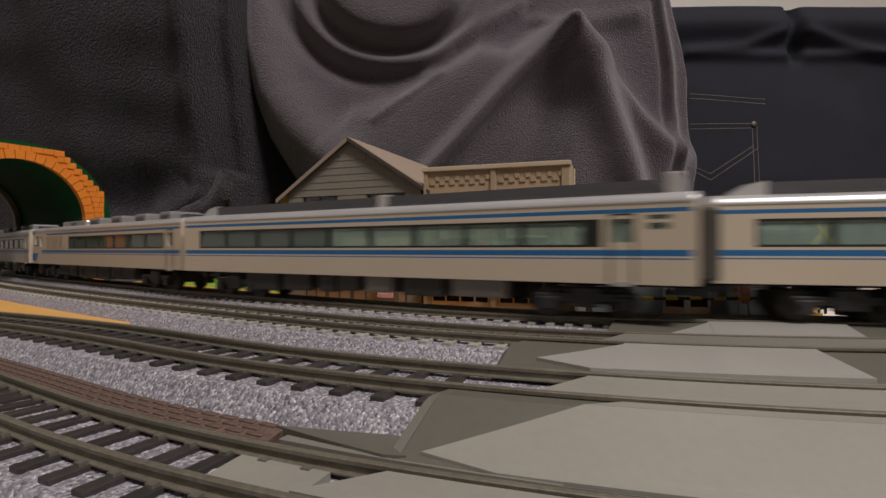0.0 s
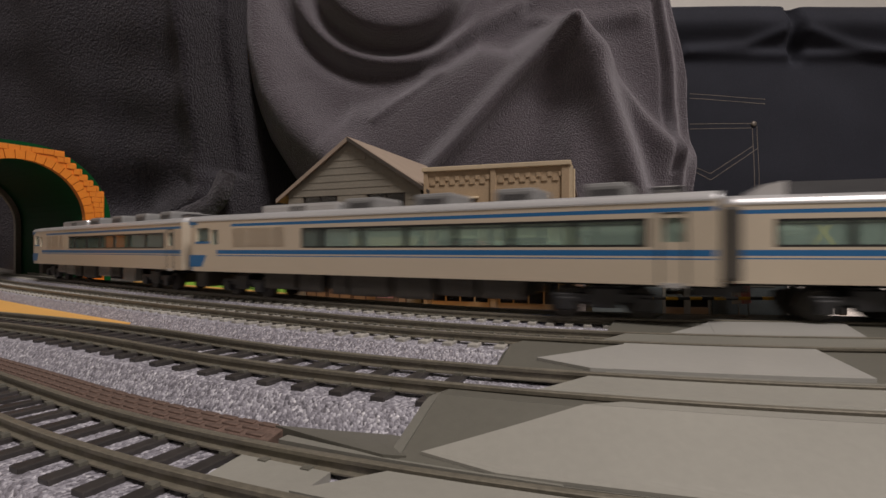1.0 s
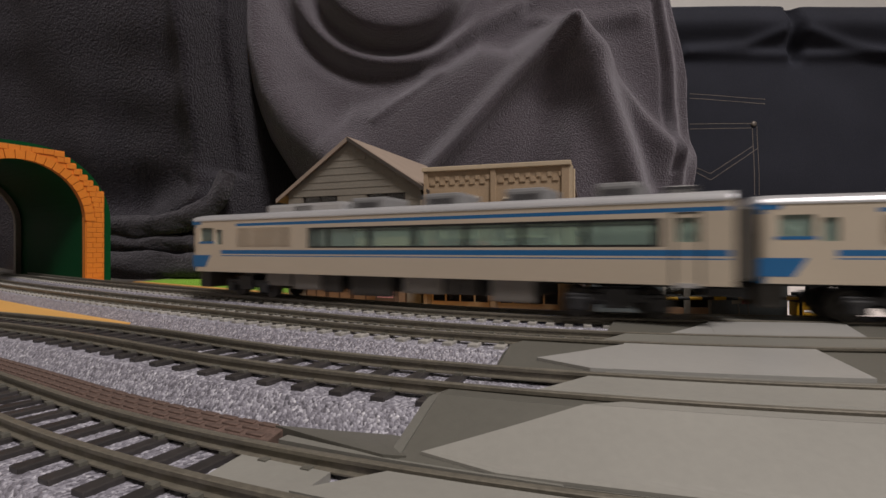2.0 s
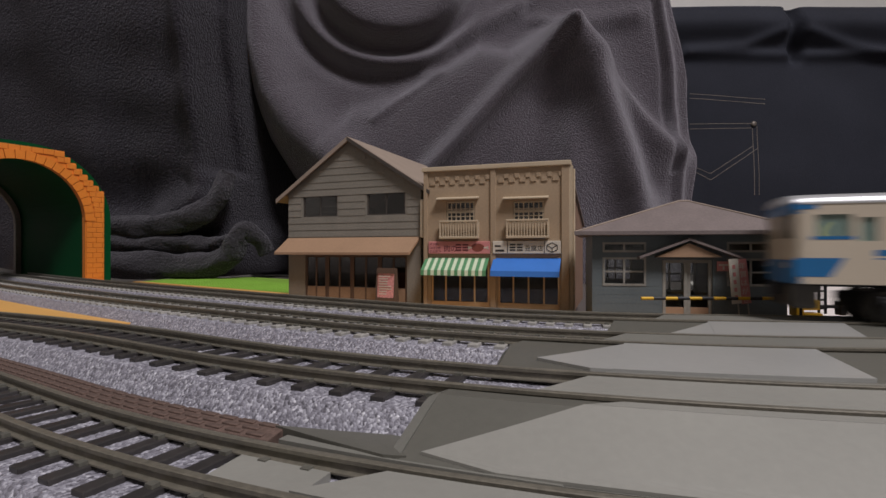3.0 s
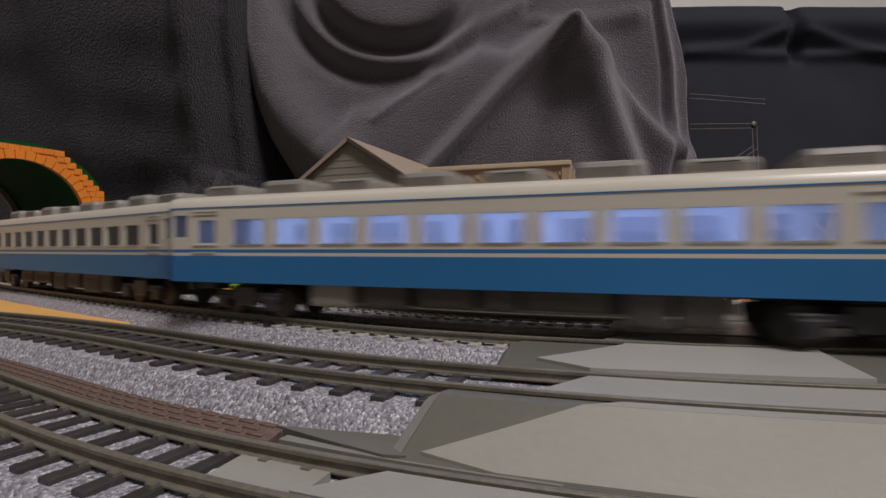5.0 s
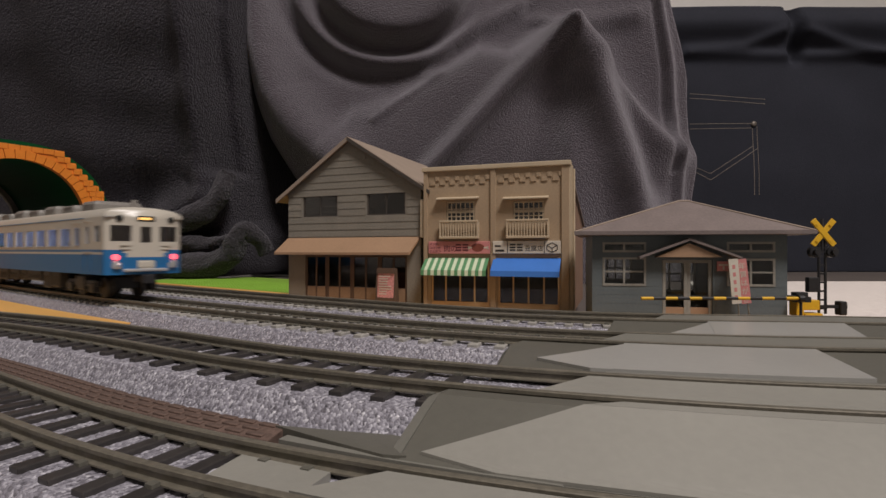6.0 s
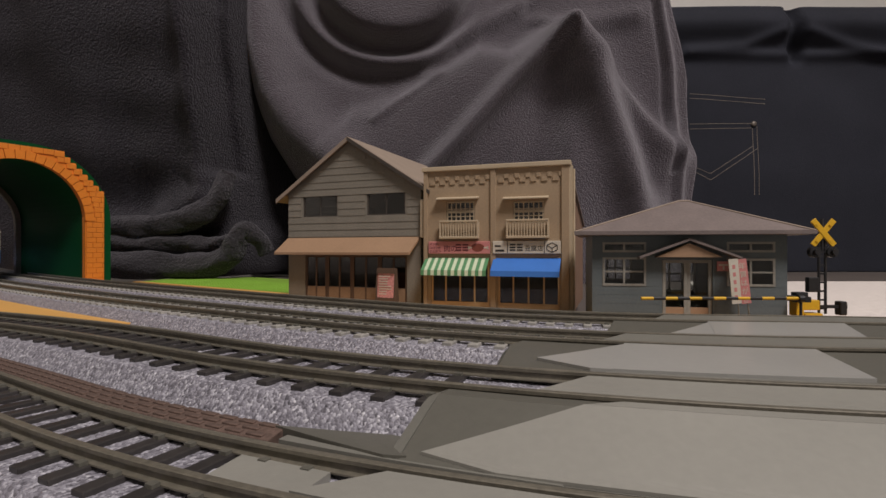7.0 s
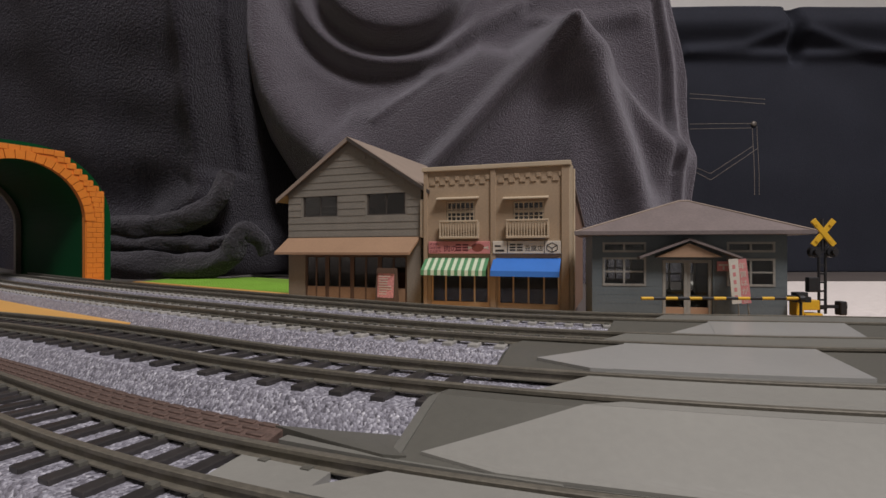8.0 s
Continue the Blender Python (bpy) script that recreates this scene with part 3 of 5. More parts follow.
# ---------------------------------------------------------------- tunnel
def tunnel():
    T = thing("toy_tunnel", "toy tunnel of green plastic with an orange brick portal", "tunnel", m=at_mm(-198, 238, 0, 57.99))
    hw, top, spring, length = 27.4, 63.0, 35.0, 83.0

    def arch(grow, n=28):
        a, c = hw + grow, top + grow - spring
        pts = [(a, 0.0), (a, spring * 0.5)]
        pts += [(a * cos(pi * i / n), spring + c * sin(pi * i / n)) for i in range(n + 1)]
        return pts + [(-a, spring * 0.5), (-a, 0.0)]

    # shell: an inner and an outer skin, joined at both mouths
    bm = bmesh.new()
    inner, outer = arch(0.6), arch(9.2)
    outer = [(x * 1.10, z if z < 70.5 else 70.5 + (z - 70.5) * 0.5) for x, z in outer]
    rings = []
    for y, pts in ((2.0, outer), (length, outer), (length, inner), (2.0, inner)):
        rings.append([bm.verts.new((x, y, z)) for x, z in pts])
    for a, b in ((0, 1), (1, 2), (2, 3), (3, 0)):
        for i in range(len(inner) - 1):
            bm.faces.new((rings[a][i], rings[a][i + 1], rings[b][i + 1], rings[b][i]))
    part("shell", bm, "green", T, "glossy green plastic shell", smooth=False)
    # grey rim at the far mouth
    bm = bmesh.new()
    r0, r1 = arch(0.5), arch(-2.2)
    vs = [[bm.verts.new((x, yy, z)) for x, z in r] for yy, r in ((length - 1, r0), (length - 1, r1), (length + 2, r1), (length + 2, r0))]
    for a, b in ((0, 1), (1, 2), (2, 3), (3, 0)):
        for i in range(len(r0) - 1):
            bm.faces.new((vs[a][i], vs[a][i + 1], vs[b][i + 1], vs[b][i]))
    part("rim", bm, "grey_rim", T, "dull grey rim of the far mouth")
    # portal backing, following the stepped outline
    step = 2.58
    bm = bmesh.new()
    cut = arch(0.0, 40)

    def outline(x):
        ax = abs(x)
        return 69.0 if ax <= 18 else 69.0 - step * (1 + int((min(ax, 35.99) - 18) / step))

    xs = sorted({-36.0, 36.0, *[q[0] for q in cut], *[s * (18 + step * i) for s in (-1, 1) for i in range(8)]})
    xs = [x for x in xs if abs(x) <= 36.07]

    def under(x):
        if abs(x) >= hw:
            return 0.0
        return spring + (top - spring) * math.sqrt(max(0, 1 - (x / hw) ** 2))

    for a, b in zip(xs, xs[1:]):
        if b - a < 1e-4:
            continue
        m = (a + b) / 2
        z1 = outline(m)
        za, zb = (0, 0) if abs(m) > hw else (under(a), under(b))
        ring = [(a, 0.0, za), (b, 0.0, zb), (b, 0.0, z1), (a, 0.0, z1)]
        solid(bm, ring, (0, 3.2, 0))
    part("portal", bm, "orange", T, "orange plastic portal wall")
    # voussoirs
    n = 23
    for i in range(n):
        t0, t1 = pi * (i + 0.04) / n, pi * (i + 0.96) / n
        bm = bmesh.new()
        def rim(t, g):
            return ((hw + g) * cos(t), -0.9, spring + (top + g - spring) * sin(t))
        solid(bm, [rim(t0, -0.3), rim(t1, -0.3), rim(t1, 3.9), rim(t0, 3.9)], (0, 0.95, 0))
        part("brick", bm, "orange", T)
    # leg courses and stepped blocks
    rng = random.Random(5)
    for side in (-1, 1):
        z, odd = 0.2, 0
        while z < 66.0:
            h = 2.58 * 1.02
            lo = 18.2 if z > spring else hw + 0.2
            x = lo
            if z > spring:
                zz = min(z + h, top + 3.6)
                x = max(0.4, (hw + 4.1) * math.sqrt(max(0, 1 - ((zz - h - spring) / (top + 4.1 - spring)) ** 2)))
            end = 36.0 if z + h <= 51.2 else 18 + step * max(0, int((69.05 - (z + h)) / step))
            w0 = 4.6 if odd else 3.0
            while x < end - 0.6:
                x1 = min(x + w0, end)
                bm = bmesh.new()
                q = sorted((side * (x + 0.06), side * (x1 - 0.06)))
                box(bm, q[0], q[1], -0.55 - rng.uniform(0, .12), 0.02, z + 0.06, z + h - 0.06, bevel=0.15)
                part("brick", bm, "orange", T)
                x, w0 = x1, 4.6
            z += h
            odd = 1 - odd
    # coping blocks on the flat top
    for i in range(8):
        bm = bmesh.new()
        box(bm, -18 + i * 4.5 + .06, -18 + (i + 1) * 4.5 - .06, -0.6, 0.02, 66.5, 69.1, bevel=0.15)
        part("brick", bm, "orange", T)


tunnel()


# ---------------------------------------------------------------- buildings
def window_unit(parent, x0, x1, z0, z1, y, cols, rows, frame_key, bar=0.45, pane_key="smoked", name="window", low=0.0, low_key=None):
    """A sash window or glazed door: frame, bars and one pane each."""
    bm = bmesh.new()
    b = bar
    box(bm, x0, x0 + b, y, y + .7, z0, z1)
    box(bm, x1 - b, x1, y, y + .7, z0, z1)
    box(bm, x0 + b, x1 - b, y, y + .7, z1 - b, z1)
    box(bm, x0 + b, x1 - b, y, y + .7, z0, z0 + b)
    w = part(name, bm, frame_key, parent)
    zs = z0 + low
    for i in range(1, cols):
        x = x0 + (x1 - x0) * i / cols
        bm = bmesh.new()
        box(bm, x - b * .45, x + b * .45, y + .05, y + .6, z0 + b, z1 - b)
        part("mullion", bm, frame_key, w)
    for j in range(1, rows):
        z = zs + (z1 - zs) * j / rows
        bm = bmesh.new()
        box(bm, x0 + b, x1 - b, y + .1, y + .55, z - b * .4, z + b * .4)
        part("transom", bm, frame_key, w)
    for i in range(cols):
        a, c = x0 + (x1 - x0) * i / cols, x0 + (x1 - x0) * (i + 1) / cols
        bm = bmesh.new()
        box(bm, a + b * .4, c - b * .4, y + .28, y + .36, zs + b * .3, z1 - b * .3)
        p = part("pane", bm, pane_key, w)
        p.visible_shadow = False
        if low:
            bm = bmesh.new()
            box(bm, a + b * .4, c - b * .4, y + .1, y + .5, z0 + b * .5, zs)
            part("lower_panel", bm, low_key, w)
    return w


def words(text, parent, key, x, z, y, size, name="lettering"):
    """Letters laid on a sign, a hair proud of it; x, z: lower left corner, size: height of a letter in mm."""
    cu = bpy.data.curves.new(name, "FONT")
    cu.body, cu.size, cu.extrude = text, size * MM, 0.03 * MM
    tmp = bpy.data.objects.new("tmp_text", cu)
    mesh = bpy.data.meshes.new_from_object(tmp)
    bpy.data.objects.remove(tmp)
    mesh.materials.clear()
    mesh.materials.append(M[key])
    ob = new(name, mesh)
    ob.parent = parent
    ob.matrix_basis = pose(x * MM, y * MM, z * MM, 90, 0, 0)
    return ob


def bars(parent, key, rects, y, name="lettering_bar"):
    bm = bmesh.new()
    for x0, x1, z0, z1 in rects:
        box(bm, x0, x1, y - .05, y + .03, z0, z1)
    return part(name, bm, key, parent)


def house():
    H = thing("wooden_shop_house", "grey clapboard shop house with a tan awning and gabled roof", "house", m=at_mm(-55.08, 181.8, 0, -22.39))
    W, D, EAVE, RIDGE, RX = 52.0, 60.0, 40.0, 57.0, 25.4
    wins = [(6.2, 20.5, 31.3, 39.1), (32.1, 46.4, 31.4, 39.1), (7.1, 47.0, 1.2, 18.4)]
    bm = bmesh.new()
    pierced(bm, 0, W, 0, EAVE, wins, 1.4, lambda u, v, w: (u, w, v))
    solid(bm, [(0, 0, EAVE), (W, 0, EAVE), (RX, 0, RIDGE)], (0, 1.4, 0))
    part("front_wall", bm, "house_wall", H)
    bm = bmesh.new()
    box(bm, 0, 1.4, 1.4, D, 0, EAVE)
    part("side_wall", bm, "house_wall", H)
    bm = bmesh.new()
    box(bm, W - 1.4, W, 1.4, D, 0, EAVE)
    part("side_wall", bm, "house_wall", H)
    bm = bmesh.new()
    box(bm, 1.4, W - 1.4, D - 1.4, D, 0, EAVE)
    solid(bm, [(1.4, D - 1.4, EAVE), (W - 1.4, D - 1.4, EAVE), (RX, D - 1.4, RIDGE - 1)], (0, 1.4, 0))
    part("back_wall", bm, "house_wall", H)
    bm = bmesh.new()
    box(bm, 1.4, W - 1.4, 1.4, D - 1.4, 22, 23)
    part("upper_floor", bm, "dark_inside", H)
    bm = bmesh.new()
    box(bm, 1.4, W - 1.4, 22, 23, 0.2, 22)
    part("inner_wall", bm, "dark_inside", H)
    # clapboards
    z, i = 24.6, 0
    while z < RIDGE - 2:
        h = 2.35
        x0, x1 = 0.0, W
        if z > EAVE - 1:
            k = max(0.0, (z + h - EAVE) / (RIDGE - EAVE))
            x0, x1 = RX * k + .3, W - (W - RX) * k - .3
        spans = [(x0, x1)]
        for a, b, c, d in wins[:2]:
            if c - .5 < z + h / 2 < d + .5:
                spans = [q for s0, s1 in spans for q in ((s0, min(s1, a - .7)), (max(s0, b + .7), s1)) if q[1] - q[0] > 1]
        for s0, s1 in spans:
            if s1 - s0 < 1:
                continue
            bm = bmesh.new()
            solid(bm, [(s0, 0.0, z), (s0, -0.2, z), (s0, -0.06, z + h - .05), (s0, 0.0, z + h - .05)], (s1 - s0, 0, 0))
            part("clapboard", bm, "house_wall", H)
        z += h
        i += 1
    # roof planes with overhang
    for side, x_e in ((-1, -4.2), (1, W + 3.6)):
        bm = bmesh.new()
        run = RX - x_e
        ze = RIDGE - (RIDGE - EAVE) / (RX if side < 0 else W - RX) * abs(run)
        solid(bm, [(RX, -1.6, RIDGE + 1.2), (x_e, -1.6, ze + 1.2), (x_e, -1.6, ze + 0.4), (RX, -1.6, RIDGE + 0.4)], (0, D + 4, 0))
        part("roof", bm, "house_roof", H)
        bm = bmesh.new()
        low = -.5 if side < 0 else -.2
        solid(bm, [(RX, -1.9, RIDGE + 1.0), (x_e, -1.9, ze + 1.0), (x_e, -1.9, ze + low), (RX, -1.9, RIDGE + low)], (0, 0.6, 0))
        part("barge_board", bm, "house_roof" if side < 0 else "frame_dark", H)
        bm = bmesh.new()
        solid(bm, [(x_e + side * -.2, -1.4, ze + .28), (x_e - side * 3.6, -1.4, ze + .28 + 2.3), (x_e - side * 3.6, -1.4, ze + 1.9), (x_e + side * -.2, -1.4, ze - .1)], (0, D + 3, 0))
        part("soffit", bm, "eave", H)
    # upper windows
    for a, b, c, d in wins[:2]:
        window_unit(H, a + .1, b - .1, c + .1, d - .1, 0.3, 2, 1, "frame_dark", 0.5)
    for k in range(1, 4):
        bm = bmesh.new()
        box(bm, 6.5, 20.2, 0.9, 1.2, 31.3 + k * 1.9, 31.3 + k * 1.9 + .22)
        part("muntin", bm, "frame_dark", H)
    # tan awning
    bm = bmesh.new()
    a, b = [(-.2, -.1, 24.3), (W - .4, -.1, 24.3)], [(-2.0, -5.2, 19.3), (W - 1.6, -5.2, 19.3)]
    vs = [bm.verts.new(p) for p in (a[0], a[1], b[1], b[0])] + [bm.verts.new(Vector(p) - Vector((0, 0, .8))) for p in (a[0], a[1], b[1], b[0])]
    for q in ((0, 1, 2, 3), (7, 6, 5, 4), (0, 4, 5, 1), (1, 5, 6, 2), (2, 6, 7, 3), (3, 7, 4, 0)):
        bm.faces.new([vs[i] for i in q])
    part("awning", bm, "tan", H, "plain tan board awning")
    # shop front: sliding glazed doors with wooden lower panels
    edges = [7.1, 16.1, 26.2, 36.8, 47.0]
    for a, b in zip(edges, edges[1:]):
        window_unit(H, a + .05, b - .05, 1.3, 18.3, 0.35, 2, 1, "wood_brown", 0.7, name="sliding_door", low=6.2, low_key="panel_brown")
    # leaflet stand before the door
    L = thing("leaflet_stand", "small wooden stand with a pink notice in front of the shop", "notice stand", m=H.matrix_world @ at_mm(38.6, -4.2, 0))
    bm = bmesh.new()
    for x in (0, 6.4):
        solid(bm, [(x, -1.6, 0.1), (x, -0.6, 14.2), (x, 0.2, 14.2), (x, 1.8, 0.1)], (0.6, 0, 0))
    part("frame", bm, "wood_brown", L)
    bm = bmesh.new()
    solid(bm, [(0.6, -1.2, 5.0), (0.6, -0.75, 12.6), (0.6, -0.45, 12.6), (0.6, -0.9, 5.0)], (5.8, 0, 0))
    part("notice", bm, "leaflet", L, "pink notice with unreadable print")
    bm = bmesh.new()
    box(bm, .6, 6.4, -1.2, .5, 12.6, 14.3)
    box(bm, .6, 6.4, -1.4, .8, 3.9, 4.9)
    part("rail", bm, "wood_brown", L)
    rng = random.Random(2)
    bars(L, "sign_white", [(1.2, 5.8 - rng.uniform(0, 2), 6 + i * .8, 6.3 + i * .8) for i in range(8)], -1.15, "print_bar")
    # narrow board on the corner
    bm = bmesh.new()
    box(bm, W + .2, W + 1.6, -1.2, -.2, 24, 36, bevel=.2)
    part("corner_board", bm, "shop_trim", H)


house()


def shops():
    S = thing("double_shop", "beige two-storey shop building with two shopfronts and flat parapet", "shop building", m=at_mm(-5.86, 160.0, 0, -18.44))
    W, D, TOP = 44.27, 70.0, 44.4
    holes = [(7.3, 16.3, 28.0, 35.0), (28.1, 37.2, 28.0, 34.5), (2.3, 20.9, 0.6, 17.0), (23.5, 41.7, 0.6, 17.0)]
    bm = bmesh.new()
    pierced(bm, 0, W, 0, TOP, holes, 1.5, lambda u, v, w: (u, w, v))
    part("front_wall", bm, "shop_wall", S)
    for x0, x1, k in ((0, 1.4, "shop_wall"), (W - 1.4, W, "side_wall")):
        bm = bmesh.new()
        ring = [(x0, 1.5, 0), (x0, D, 0), (x0, D, 30), (x0, 4, TOP - 3), (x0, 1.5, TOP - 3)]
        solid(bm, ring, (x1 - x0, 0, 0))
        part("side_wall", bm, k, S)
    bm = bmesh.new()
    box(bm, 1.4, W - 1.4, D - 1.4, D, 0, 30)
    part("back_wall", bm, "shop_wall", S)
    bm = bmesh.new()
    solid(bm, [(.2, 1.6, TOP - 2.6), (.2, 1.6, TOP - 1.8), (.2, D + 1.5, 30.4), (.2, D + 1.5, 29.6)], (W + .6, 0, 0))
    part("roof", bm, "station_roof", S)
    bm = bmesh.new()
    box(bm, 1.4, W - 1.4, 1.6, D - 1.4, 19.5, 20.3)
    box(bm, 1.4, W - 1.4, 16, 16.6, 0.2, 19.5)
    box(bm, 1.4, W - 1.4, 12, 12.6, 20.3, 34)
    part("inner_floor", bm, "dark_inside", S)
    # parapet coping
    bm = bmesh.new()
    box(bm, -.6, W + .6, -1.0, 2.4, TOP, TOP + 1.4, bevel=.2)
    part("coping", bm, "shop_trim", S)
    bm = bmesh.new()
    box(bm, W - .2, W + 1.0, .4, 2.6, 2, TOP)
    part("corner_post", bm, "shop_trim", S)
    bm = bmesh.new()
    tube(bm, (W + 1.3, 1.2, 1), (W + 1.3, 1.2, TOP - 1), .35)
    part("downpipe", bm, "shop_trim", S)
    # pilasters
    for x0, x1 in ((-.1, 1.2), (21.3, 22.9), (42.2, W + .1)):
        bm = bmesh.new()
        box(bm, x0, x1, -.55, 0, .1, TOP - .1, bevel=.1)
        part("pilaster", bm, "shop_wall", S)
    # stepped dentils
    for base, k in ((1.6, 6), (23.3, 6)):
        for i in range(k):
            bm = bmesh.new()
            x = base + .4 + i * 3.2
            box(bm, x, x + 1.7, -.32, 0, TOP - 4.2, TOP - 2.9)
            box(bm, x + 1.7, x + 3.0, -.32, 0, TOP - 2.9, TOP - 1.6)
            part("dentil", bm, "shop_wall", S)
    for a, b, c, d in holes[:2]:
        w = window_unit(S, a + .1, b - .1, c + .1, d - .1, .2, 6, 3, "shop_trim", .38)
        bm = bmesh.new()
        box(bm, a + .2, b - .2, .1, .8, (c + d) / 2 - .1, (c + d) / 2 + .75)
        part("meeting_rail", bm, "shop_trim", w)
        bm = bmesh.new()
        solid(bm, [(a - 2.8, 0, d + 1.4), (a - 2.8, -2.2, d + .8), (a - 2.8, -2.2, d + .5), (a - 2.8, 0, d + .9)], (b - a + 4.2, 0, 0))
        part("hood", bm, "shop_trim", S)
        # railing
        R = part("balcony_rail", _balcony(a - 1.7, b + 1.5), "shop_trim", S, "pale slatted balcony railing")
        n = 15
        for i in range(n):
            bm = bmesh.new()
            x = a - 1.4 + (b - a + 2.6) * i / (n - 1)
            box(bm, x - .16, x + .16, -1.75, -1.45, 24.2, 28.6)
            part("slat", bm, "shop_trim", R)
    # sign boards
    bm = bmesh.new()
    box(bm, 1.7, 21.2, -.9, 0, 18.9, 22.7, bevel=.12)
    g1 = part("sign", bm, "sign_red", S, "red shop sign with dark lettering and a picture of meat")
    words("メンチ", g1, "ink_red", 2.0, 21.5, -.93, .95)
    words("コロッケ", g1, "ink_red", 2.0, 20.4, -.93, .95)
    words("とんかつ", g1, "ink_red", 2.0, 19.3, -.93, .95)
    words("肉の", g1, "ink_red", 6.7, 19.7, -.93, 2.2)
    bars(g1, "ink_red", [(x, x + 1.7, z, z + .42) for x in (10.6, 12.8) for z in (19.8, 20.6, 21.4)], -.93)
    bm = bmesh.new()
    ring = [(16.6 + 2.0 * cos(t) * (1 + .08 * sin(3 * t)) + .9, -.93, 20.8 + 1.25 * sin(t)) for t in [2 * pi * i / 18 for i in range(18)]]
    solid(bm, ring, (0, .05, 0))
    bone = bmesh.new()
    for a, b in ((14.7, 15.7), (19.4, 20.6)):
        box(bone, a, b, -.97, -.9, 20.55, 20.95)
        tip = a if a < 17 else b
        for dz in (-.25, .25):
            box(bone, tip - .3, tip + .3, -.98, -.9, 20.55 + dz, 20.95 + dz, bevel=.1)
    part("bone_picture", bone, "sign_white", g1)
    part("meat_picture", bm, ["meat_brown"], g1)
    bm = bmesh.new()
    box(bm, 22.1, 42.0, -.9, 0, 19.0, 22.7, bevel=.12)
    g2 = part("sign", bm, "sign_white", S, "white shop sign with black lettering and a block drawing")
    bars(g2, "ink_black", [(22.8, 24.6, 21.0, 21.5), (23.0, 25.6, 19.6, 20.2), (26.5, 26.7, 19.1, 22.6), (37.3, 37.5, 19.1, 22.6)], -.93)
    bars(g2, "ink_black", [(x, x + 1.7, z, z + .45) for x in (27.3, 29.4) for z in (19.8, 20.6, 21.4)], -.93)
    words("豆腐店", g2, "ink_black", 31.7, 19.9, -.93, 1.8)
    hexa = [(39.6 + 1.7 * cos(pi / 6 + pi / 3 * i), 20.8 + 1.35 * sin(pi / 6 + pi / 3 * i)) for i in range(6)]
    bm = bmesh.new()
    for (a, b) in [(hexa[i], hexa[(i + 1) % 6]) for i in range(6)] + [((39.6, 20.6), hexa[i]) for i in (0, 2, 4)]:
        tube(bm, (a[0], -.93, a[1]), (b[0], -.93, b[1]), .12, n=6)
    part("block_drawing", bm, "ink_black", g2)
    # awnings: a sloping sheet with a short front drop
    for x0, x1, keys, label in ((.5, 20.8, None, "green and white striped awning"), (22.2, 42.0, "blue_awning", "plain blue awning")):
        pieces = [(x0, x1, "blue_awning")] if keys else [(x0 + i * 1.07, x0 + (i + 1) * 1.07, "green_awning" if i % 2 == 0 else "pale_stripe") for i in range(19)]
        A = None
        for a, b, k in pieces:
            bm = bmesh.new()
            prof = [(0, 17.7), (-4.6, 14.0), (-4.7, 12.4), (-4.45, 12.4), (-4.35, 13.8), (0, 17.3)]
            solid(bm, [(a, y, z) for y, z in prof], (b - a, 0, 0))
            if A is None:
                A = part("awning", bm, k, S, label)
            else:
                part("stripe", bm, k, A)
    # shopfront glazing with wooden lower panels
    for a, b, c, d in holes[2:]:
        window_unit(S, a + .1, b - .1, c, d - .1, .3, 4, 1, "shop_wood", .5, name="shopfront", low=3.6, low_key="shop_wood")


def _balcony(a, b):
    bm = bmesh.new()
    box(bm, a, b, -2.0, -1.2, 28.5, 29.1, bevel=.1)
    box(bm, a, b, -2.2, 0, 23.5, 24.2, bevel=.1)
    box(bm, a, a + .4, -1.9, 0, 24.2, 28.5)
    box(bm, b - .4, b, -1.9, 0, 24.2, 28.5)
    return bm


shops()


